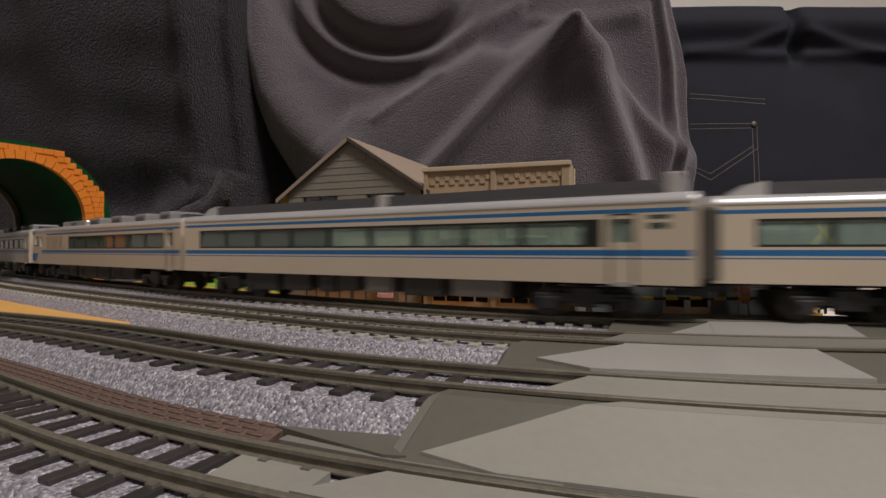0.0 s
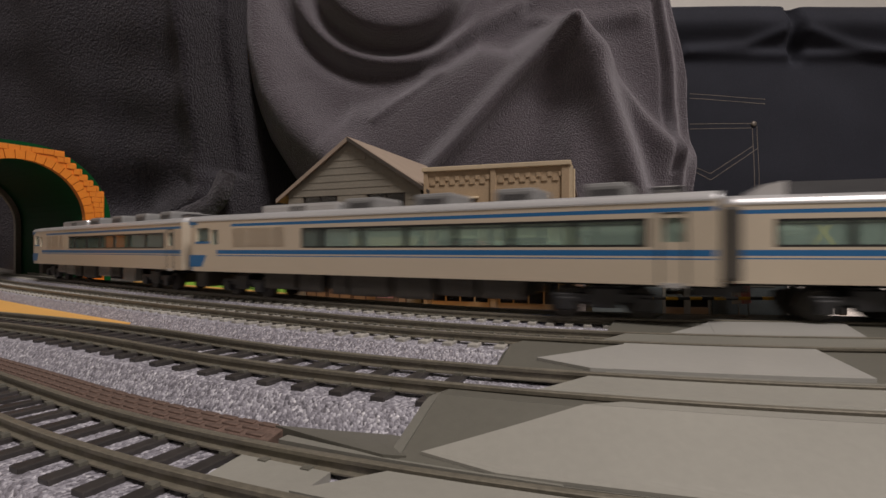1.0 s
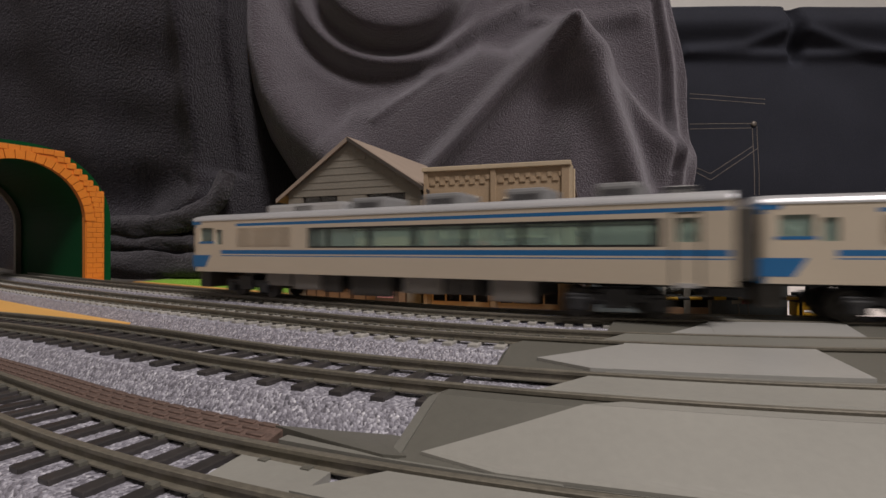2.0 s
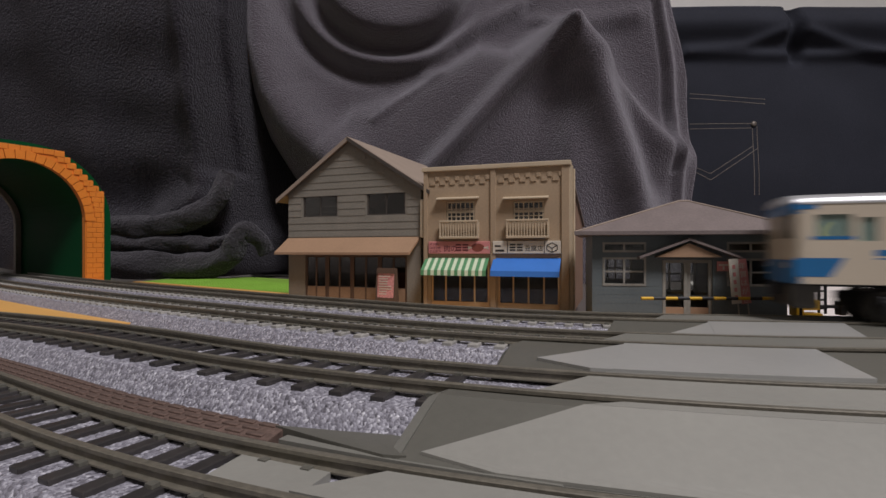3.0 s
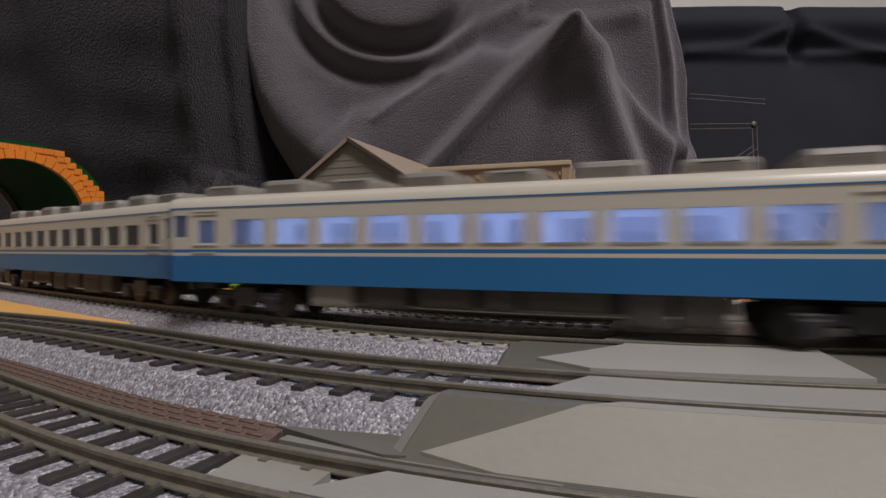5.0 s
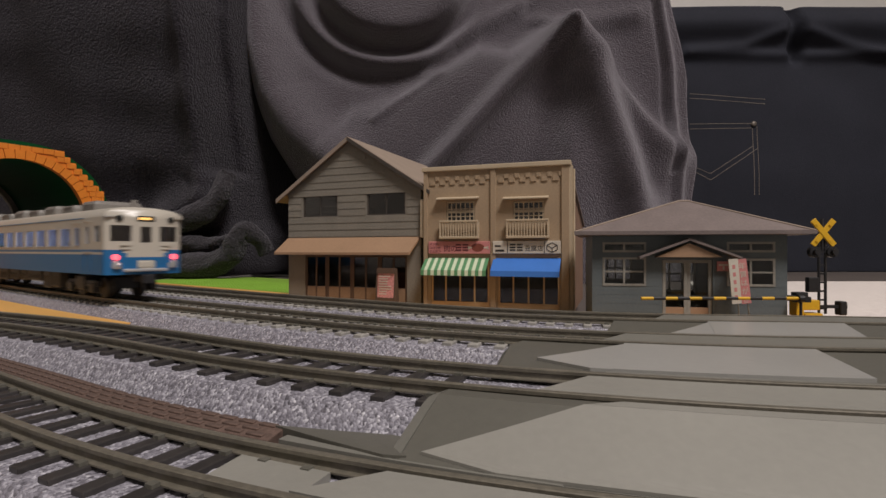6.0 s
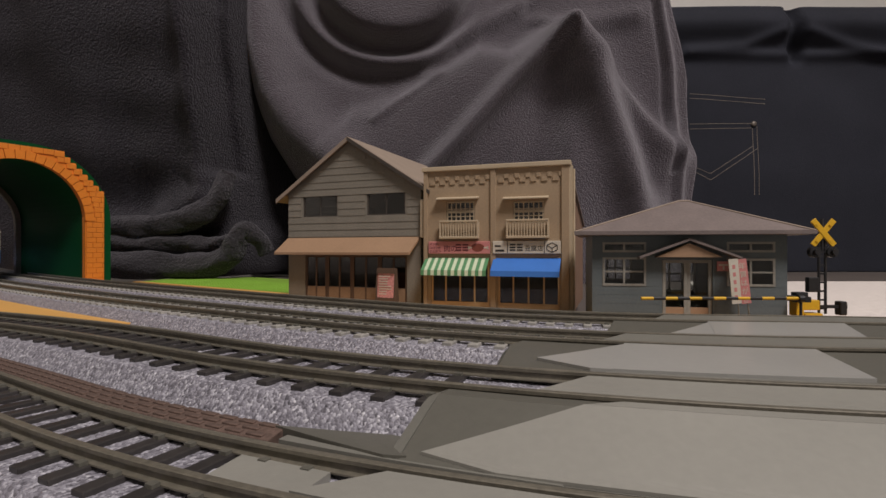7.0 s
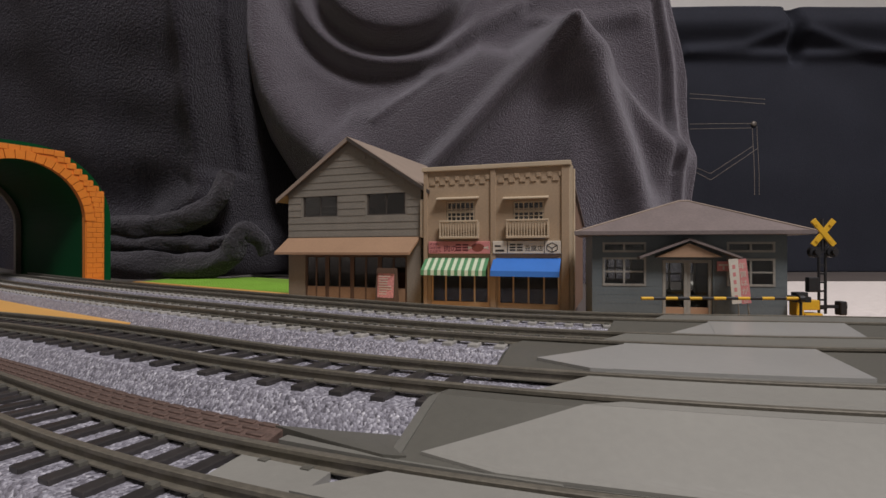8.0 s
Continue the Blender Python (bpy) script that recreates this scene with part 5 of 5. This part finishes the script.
def underfloor(parent, seed, z1):
    rng = random.Random(seed)
    for side in (-1, 1):
        u = -34.0
        while u < 32:
            w = rng.uniform(5, 13)
            lo = rng.uniform(1.6, 3.6)
            bm = bmesh.new()
            box(bm, u, u + w, side * 8.4 - (2.6 if side > 0 else 0), side * 8.4 + (2.6 if side < 0 else 0), lo, z1 + .3, bevel=.35)
            k = int(w / 2.4)
            for i in range(k):
                x = u + .8 + i * (w - 1.6) / max(1, k)
                y = side * 8.4
                box(bm, x, x + 1.0, min(y, y + side * .25), max(y, y + side * .25), lo + .7, z1 - 1.2)
            part("equipment_box", bm, "under_grey" if rng.random() < .75 else "unit_grey", parent)
            u += w + rng.uniform(.6, 3.2)
    bm = bmesh.new()
    box(bm, -64, 64, -1.2, 1.2, z1 - .9, z1 + .4)
    box(bm, -66.5, 66.5, -8.6, 8.6, z1 + .3, z1 + 1.1)
    box(bm, -33, 31, -5.0, 5.0, 3.2, z1 + .3)
    part("floor_frame", bm, "black", parent)
    for s in (-1, 1):
        bm = bmesh.new()
        box(bm, min(s * 64, s * 70.6), max(s * 64, s * 70.6), -.9, .9, 4.6, 6.2, bevel=.2)
        box(bm, min(s * 69.4, s * 71.0), max(s * 69.4, s * 71.0), -1.5, 1.5, 4.3, 6.6, bevel=.2)
        part("coupler", bm, "black", parent)


def seats(parent, key, u0, u1, pitch, z, tall=6.4):
    n = int((u1 - u0) / pitch)
    for i in range(n):
        u = u0 + (i + .5) * pitch
        for s in (-1, 1):
            bm = bmesh.new()
            box(bm, u - 1.8, u + 1.6, s * 5.2 - 3.0, s * 5.2 + 3.0, z, z + 2.2, bevel=.3)
            box(bm, u + 1.0, u + 2.0, s * 5.2 - 3.0, s * 5.2 + 3.0, z + 2.0, z + tall, bevel=.3)
            part("seat", bm, key, parent)


def end_wall(bm, sgn, x_of, z0, z1, holes, pick, thick=.7):
    cuts = [-9.55, -9.2, -8.6, -7.6, -5.5, -4.6, 0, 4.6, 5.5, 7.6, 8.6, 9.2, 9.55]
    pierced(bm, -HALF_W, HALF_W, z0, z1, holes, thick, lambda u, v, w: (sgn * (x_of(u) - w), u, v),
            cuts_v=[10.6, 11.2, 12.3, 13.1], pick=pick, cuts_u=cuts)


def local_car(lit, label):
    """A blue and ivory local railcar; its cab is at the +x end."""
    c = thing("railcar", label, "railcar", "blue and ivory local train")
    Z0, ZG, X = 6.7, 21.5, 67.4
    wins = [(44.7 - 9.92 * i - 6.4, 44.7 - 9.92 * i + .8, 14.2, 18.9) for i in range(10)]
    wins = wins + [(48.6, 52.4, 14.3, 18.9), (62.2, 65.4, 15.2, 19.3), (56.4, 58.6, 14.6, 19.1), (-60.0, -55.4, 14.4, 18.9), (-66.4, -62.7, 15.6, 20.0)]
    pick = lambda u, v: 1 if (v < 11.9 or 12.5 < v < 13.15) else 0
    for s in (1, -1):
        bm = bmesh.new()
        pierced(bm, -X, X, Z0, ZG, wins, .5, lambda u, v, w, s=s: (u, s * (HALF_W - w), v), cuts_v=[11.9, 12.5, 13.15], pick=pick)
        side = part("body_side", bm, ["ivory", "car_blue"], c)
        for a, b, z0, z1 in wins:
            bm = bmesh.new()
            box(bm, a, b, s * (HALF_W - .18) - .05, s * (HALF_W - .18) + .05, z0, z1)
            part("pane", bm, "blue_pane" if lit else "clear", side).visible_shadow = False
        for a, b, z0, z1 in wins[:11]:
            bm = bmesh.new()
            y = s * HALF_W
            box(bm, a - .25, b + .25, min(y, y + s * .14), max(y, y + s * .14), z0 - .3, z0)
            part("window_sill", bm, "chrome", side)
        bm = bmesh.new()
        y = s * HALF_W
        box(bm, -X, X - 12, min(y, y + s * .1), max(y, y + s * .1), ZG - .22, ZG + .02)
        part("gutter_line", bm, "car_blue", side)
        for u0, u1, z in ((-61.2, -54.6, 20.6), (-61.2, -54.6, 20.0), (-61.2, -54.6, 13.9), (47.6, 53.4, 20.2), (55.6, 59.6, 20.4), (-61.2, -55.2, 12.4), (55.0, 60.5, 12.4)):
            bm = bmesh.new()
            box(bm, u0, u1, min(y, y + s * .2), max(y, y + s * .2), z, z + .2)
            part("door_rail", bm, "ivory", side)
        for u0, u1 in ((-54.6, -54.4), (-61.3, -61.1), (55.2, 55.4), (59.8, 60.0)):
            bm = bmesh.new()
            box(bm, u0, u1, min(y, y + s * .1), max(y, y + s * .1), 7.4, 12.1)
            part("door_edge", bm, "car_blue", side)
    xf = lambda y: X + 1.55 * math.sqrt(max(0.0, 1 - (abs(y) / HALF_W) ** 3.2))
    bm = bmesh.new()
    fw = [(-8.3, -3.5, 15.3, 19.4), (3.5, 8.3, 15.3, 19.4), (-1.4, 1.4, 15.0, 19.2)]
    end_wall(bm, 1, xf, Z0, ZG, fw, lambda u, v: 1 if v < 11.2 or (v < 12.3 and abs(u) > 4.6) or (v < 13.1 and abs(u) > 5.5) else 0)
    f = part("cab_front", bm, ["ivory", "car_blue"], c, "ivory cab front with blue lower corners")
    bm = bmesh.new()
    for a, b, z0, z1 in fw:
        x = min(xf(a), xf(b)) - .45
        box(bm, x - .06, x + .06, a, b, z0, z1)
    p = part("windscreen", bm, "smoked", f)
    p.visible_shadow = False
    bm = bmesh.new()
    box(bm, X + 1.2, X + 1.75, -2.2, 2.2, 20.6, 22.0, bevel=.15)
    part("destination_box", bm, "black", f)
    bm = bmesh.new()
    box(bm, X + 1.7, X + 1.82, -1.8, 1.2, 21.0, 21.6)
    part("destination_glass", bm, "sign_amber" if lit else "sign_white", f, "glowing amber destination glass" if lit else "unlit pale destination glass")
    for s in (-1, 1):
        bm = bmesh.new()
        tube(bm, (X + .2, s * 6.4, 21.2), (X + 1.6, s * 6.4, 21.2), .85, n=14)
        part("headlamp", bm, "seal", f)
        bm = bmesh.new()
        tube(bm, (X + .2, s * 7.2, 11.2), (X + 1.75, s * 7.2, 11.2), .75, n=14)
        part("tail_lamp", bm, "tail_red" if lit else "chrome", f)
        bm = bmesh.new()
        tube(bm, (X + .6, s * 7.6, 9.0), (X + 1.9, s * 6.2, 9.0), .8, n=12)
        box(bm, X + .9, X + 1.9, s * 7.2 - .8, s * 7.2 + .8, 8.2, 10.2, bevel=.3)
        part("step", bm, "unit_silver", f)
        bm = bmesh.new()
        for z in (14.2, 13.2):
            box(bm, X + 1.3, X + 1.75, s * 5.0 - 1.3, s * 5.0 + 1.3, z, z + .18)
        part("grab_rail", bm, "ivory", f)
    bm = bmesh.new()
    box(bm, X + 1.2, X + 2.2, -5.5, 5.5, 7.4, 8.2, bevel=.25)
    part("buffer_beam", bm, "silver_roof", f)
    bm = bmesh.new()
    box(bm, X + 1.3, X + 1.9, -2.2, 2.2, 8.2, 10.4, bevel=.5)
    part("gangway_plate", bm, "ivory", f)
    bm = bmesh.new()
    end_wall(bm, -1, lambda y: X + .6 * math.sqrt(max(0.0, 1 - (abs(y) / HALF_W) ** 6)), Z0, ZG, [(-2.6, 2.6, 8.4, 19.6)],
             lambda u, v: 1 if (v < 12.2) else 0)
    part("rear_wall", bm, ["ivory", "car_blue"], c)
    bm = bmesh.new()
    box(bm, -71.0, -67.9, -3.6, 3.6, 7.4, 20.4, bevel=.5)
    part("gangway", bm, "under_grey", c, "dark rubber gangway bellows")
    bm = bmesh.new()
    roof_shell(bm, -X - .5, X + 1.5, ZG, 24.5, False, True)
    part("roof", bm, "ivory", c, "ivory arched roof", smooth=True)
    for i, u in enumerate((48, 33, 18, 3, -12, -27, -42, -57)):
        bm = bmesh.new()
        h = 26.4 if i % 2 == 0 else 25.9
        box(bm, u - 4.9, u + 4.9, -6.2, 6.2, 23.0, h + .3, bevel=1.0)
        for k in range(4):
            box(bm, u - 3.4, u + 3.4, -6.28, 6.28, 24.5 + k * .36, 24.62 + k * .36)
        part("cooling_unit", bm, "unit_grey", c, "grey roof cooling unit")
    bm = bmesh.new()
    tube(bm, (56, 2.5, 23.5), (56, 2.5, 24.9), 1.5, 1.3, n=12)
    tube(bm, (56, 2.5, 24.9), (56, 2.5, 27.2), .85, n=12)
    part("whistle", bm, "unit_grey", c)
    bm = bmesh.new()
    box(bm, -66, 62, -8.6, 8.6, 7.6, 8.4)
    part("cabin_floor", bm, "inside", c)
    bm = bmesh.new()
    box(bm, 53.6, 54.2, -8.6, 8.6, 8.4, 21.4)
    part("partition", bm, "inside", c)
    seats(c, "seat_blue", -52, 46, 4.95, 8.4, 5.4)
    if lit:
        bm = bmesh.new()
        box(bm, -60, 46, -4.5, 4.5, 21.0, 21.3)
        part("cabin_strip", bm, "led", c, "bluish white interior light strip")
    underfloor(c, 11 if lit else 12, Z0)
    c["bogies"] = 1
    return c, [bogie(c, 48.0), bogie(c, -48.0)]


def express_car(cab, label, seed):
    """An ivory express railcar with blue bands; a cab car has its cab at the +x end."""
    c = thing("express_railcar", label, "railcar", "ivory express train with blue bands")
    Z0, ZG, X = 6.9, 21.6, 68.3
    band = (-57.8, 24.7) if cab else (-53.4, 61.8)
    first = 18.2 if cab else 49.9
    edges = [band[1], first]
    while edges[-1] - 12.55 > band[0] + .3:
        edges.append(edges[-1] - 12.55)
    panes = [(b + .55, a - .55, 14.0, 18.2) for a, b in zip(edges, edges[1:])]
    ZW0, ZW1 = 13.55, 18.65
    holes = [(band[0], band[1], ZW0, ZW1)]
    if cab:
        holes += [(60.4, 65.8, 15.4, 19.4), (56.6, 59.2, 14.6, 18.8), (-63.4, -60.2, 14.4, 18.6)]
    else:
        holes += [(-64.8, -61.2, 16.6, 17.8), (-64.8, -61.2, 18.4, 19.2), (-58.6, -55.0, 14.4, 18.6)]
    lo = 57.0 if cab else X
    up = 51.0 if cab else X

    def pick(u, v):
        if u < lo and (11.95 < v < 13.05 or 11.35 < v < 11.6):
            return 1
        return 1 if (u < up and 19.6 < v < 20.35) else 0

    for s in (1, -1):
        bm = bmesh.new()
        pierced(bm, -X, X, Z0, ZG, holes, .7, lambda u, v, w, s=s: (u, s * (HALF_W - w), v), cuts_v=[11.35, 11.6, 11.95, 13.05, 19.6, 20.35], pick=pick, cuts_u=[57.0, 51.0])
        side = part("body_side", bm, ["cream", "car_blue"], c)
        bm = bmesh.new()
        pierced(bm, band[0], band[1], ZW0, ZW1, panes, .4, lambda u, v, w, s=s: (u, s * (HALF_W - .08 - w), v))
        part("window_band", bm, "seal", side, "black window band")
        y = s * (HALF_W - .4)
        for a, b, z0, z1 in panes + holes[1:]:
            bm = bmesh.new()
            box(bm, a, b, y - .05, y + .05, z0, z1)
            part("pane", bm, "tinted", side).visible_shadow = False
        y = s * HALF_W
        du = (-58.9, -54.8) if not cab else (-63.8, -59.6)
        bm = bmesh.new()
        for u in du:
            box(bm, u - .18, u + .18, min(y, y + s * .05), max(y, y + s * .05), 7.2, 19.4)
        box(bm, du[0], du[1], min(y, y + s * .05), max(y, y + s * .05), 19.3, 19.55)
        part("door_seam", bm, "seal", side)
        bm = bmesh.new()
        box(bm, du[0] + .3, du[1] - .3, min(y, y + s * .12), max(y, y + s * .12), 6.5, 7.3)
        box(bm, -X, X, min(y, y + s * .12), max(y, y + s * .12), ZG - .3, ZG)
        part("door_sill", bm, "unit_silver", side)
        if cab:
            bm = bmesh.new()
            k = [(69.0, 8.2), (63.6, 8.2), (61.4, 11.6), (69.0, 11.6)]
            solid(bm, [(u, y - s * .02, z) for u, z in k], (0, s * .06, 0))
            k = [(66.4, 14.9), (60.0, 14.9), (60.0, 15.5), (66.4, 15.5)]
            solid(bm, [(u, y - s * .02, z) for u, z in k], (0, s * .07, 0))
            k = [(69.2, 20.4), (65.6, 20.4), (65.6, 21.6), (69.2, 21.6)]
            solid(bm, [(u, y - s * .02, z) for u, z in k], (0, s * .07, 0))
            part("blue_flash", bm, "car_blue", side, "blue corner flash of the cab")
            bm = bmesh.new()
            for i in range(19):
                z = 14.3 + i * .26
                for u0, u1 in ((30.4, 35.0), (35.6, 44.2), (44.8, 50.2)):
                    box(bm, u0, u1, min(y, y + s * .13), max(y, y + s * .13), z, z + .13)
            tagged(part("louvre", bm, "cream", side, "ivory engine louvres"), kind="stuff")
    # ends
    bm = bmesh.new()
    if cab:
        xf = lambda y: X + 1.3 * math.sqrt(max(0.0, 1 - (abs(y) / HALF_W) ** 4))
        end_wall(bm, 1, xf, Z0, ZG, [(-8.4, -1.9, 15.2, 19.6), (1.9, 8.4, 15.2, 19.6)], lambda u, v: 1 if (v < 11.2 or v > 20) else 0)
    else:
        end_wall(bm, 1, lambda y: X + .7, Z0, ZG, [(-2.8, 2.8, 8.4, 19.6)], lambda u, v: 0)
    f = part("front_wall", bm, ["cream", "car_blue"], c)
    if cab:
        bm = bmesh.new()
        for s in (-1, 1):
            box(bm, X + .3, X + .4, min(s * 1.9, s * 8.4), max(s * 1.9, s * 8.4), 15.2, 19.6)
        part("windscreen", bm, "smoked", f)
        bm = bmesh.new()
        box(bm, X - 4, X + .6, -7.5, 7.5, 2.2, 7.0, bevel=.5)
        part("snow_plough", bm, "under_grey", f)
        for s in (-1, 1):
            bm = bmesh.new()
            box(bm, X + 1.0, X + 1.5, s * 6 - 1.4, s * 6 + 1.4, 9.6, 10.9, bevel=.2)
            part("lamp_cluster", bm, "chrome", f)
    bm = bmesh.new()
    end_wall(bm, -1, lambda y: X + .7, Z0, ZG, [(-2.8, 2.8, 8.4, 19.6)], lambda u, v: 0)
    part("rear_wall", bm, ["cream", "car_blue"], c)
    for s in ((-1,) if cab else (-1, 1)):
        bm = bmesh.new()
        box(bm, min(s * 68.9, s * 72.2), max(s * 68.9, s * 72.2), -3.8, 3.8, 7.6, 20.6, bevel=.5)
        part("gangway", bm, "under_grey", c, "dark rubber gangway bellows")
    bm = bmesh.new()
    roof_shell(bm, -X - .6, X + (1.2 if cab else .6), ZG, 23.6, False, cab)
    part("roof", bm, "silver_roof", c, "silver grey arched roof", smooth=True)
    if cab:
        for u0, u1, z, w, key in ((16.0, 43.0, 25.4, 6.0, "unit_silver"), (3.8, 14.4, 26.0, 5.5, "unit_mid"), (-16.4, -6.4, 26.0, 5.5, "unit_mid"),
                                  (-35.8, -26.6, 26.0, 5.5, "unit_mid"), (-53.8, -45.4, 26.0, 5.5, "unit_mid"), (-63.0, -57.6, 24.9, 4.0, "unit_silver")):
            bm = bmesh.new()
            box(bm, u0, u1, -w, w, 22.6, z, bevel=.8)
            unit = part("roof_unit", bm, key, c)
            bm = bmesh.new()
            mid = (u0 + u1) / 2
            for k in range(5):
                box(bm, mid - 3, mid + 3, -w - .08, w + .08, 23.5 + k * .26, 23.62 + k * .26)
            tagged(part("grille", bm, "unit_dark", unit), kind="stuff")
    else:
        bm = bmesh.new()
        ring = [(u, z) for u, z in ((63.0, 22.9), (59.5, 25.7), (-62.0, 25.8), (-64.0, 22.9))]
        solid(bm, [(u, -5.6, z) for u, z in ring], (0, 11.2, 0))
        for k in range(16):
            u = 52 - k * 7.2
            box(bm, u - 5.2, u, -6.0, 6.0, 23.2, 23.9)
        part("roof_cover", bm, "unit_dark", c, "long dark grey roof duct")
        for u in (-65.2, -1.5):
            bm = bmesh.new()
            box(bm, u - 1.4, u + 1.4, -6.2, 6.2, 22.8, 27.0 if u < -20 else 26.2, bevel=.3)
            part("roof_cap", bm, "unit_silver", c)
        bm = bmesh.new()
        solid(bm, [(66.5, -5.8, 22.4), (62.8, -5.8, 25.2), (59.0, -5.8, 26.0), (59.0, -5.8, 22.4)], (0, 11.6, 0))
        part("roof_cap", bm, "unit_silver", c)
    bm = bmesh.new()
    box(bm, -66, 62, -8.7, 8.7, 7.8, 8.6)
    part("cabin_floor", bm, "inside_green", c)
    seats(c, "inside_green", band[0] + 2, band[1] - 2, 6.27, 7.6)
    underfloor(c, seed, Z0)
    return c, [bogie(c, 48.0), bogie(c, -48.0)]


LOCAL = [local_car(False, "blue and ivory local railcar leading, unlit inside"), local_car(True, "blue and ivory railcar with lit blue interior, red tail lamps")]
EXPRESS = [express_car(False, "ivory express railcar with dark roof duct and blue bands", 21),
           express_car(False, "ivory express railcar with dark roof duct coupled behind another", 22),
           express_car(True, "ivory express cab car with roof cooling units and louvres", 23),
           express_car(True, "last ivory express cab car with blue corner flashes", 24)]


def local_way(t):
    """Where the leading local railcar stands along its track, mm."""
    ts = [3.5, 3.6, 3.8, 4.0, 4.2, 4.4, 4.5, 4.7, 5.8, 6.2, 6.5, 6.8]
    ss = [-65, -47, -14.5, 17.2, 51, 85, 103, 137, 320, 392, 443.5, 497]
    k = np.polyfit(ts, ss, 4)
    lo, hi = 3.4, 6.8
    q = min(max(t, lo), hi)
    slope = np.polyval(np.polyder(k), q)
    return float(np.polyval(k, q) + slope * (t - q))


def express_way(t):
    """Where the last express railcar stands along its track, mm."""
    ts = [0.0, 0.5, 1.0, 1.5, 1.7, 2.8, 3.0]
    ss = [362.5, 290, 220, 144, 118, -46, -77]
    k = np.polyfit(ts, ss, 3)
    q = min(t, 3.0)
    slope = np.polyval(np.polyder(k), q)
    return float(np.polyval(k, q) + slope * (t - q))


def stand(s, b, turned):
    p1, _ = plan(s + 48, b, True)
    p2, _ = plan(s - 48, b, True)
    dx, dy = p1[0] - p2[0], p1[1] - p2[1]
    return at_mm((p1[0] + p2[0]) / 2, (p1[1] + p2[1]) / 2, 7.0, math.degrees(atan2(dy, dx)) + (180 if turned else 0)), atan2(dy, dx)


def run(car, way, shift, b, turned):
    c, bogies = car
    times = [i * 0.1 for i in range(81)]
    walk(c, [(t, stand(way(t) + shift, b, turned)[0]) for t in times])
    for k, g in enumerate(bogies):
        rows = []
        for t in times:
            u = 48.0 if (k == 0) != turned else -48.0
            s = way(t) + shift
            yaw = math.degrees(pi - plan(s + u, b, True)[1] - stand(s, b, False)[1])
            yaw = (yaw + 180) % 360 - 180
            rows.append((t, at_mm(48.0 if k == 0 else -48.0, 0, 0, yaw)))
        walk(g, rows)


def motions():
    run(LOCAL[0], local_way, 0.0, TRACK_C, False)
    run(LOCAL[1], local_way, -136.5, TRACK_C, True)
    for i, car in enumerate(reversed(EXPRESS)):
        run(car, express_way, (0.0, -143.5, -284.0, -424.5)[i], TRACK_D, False)


motions()
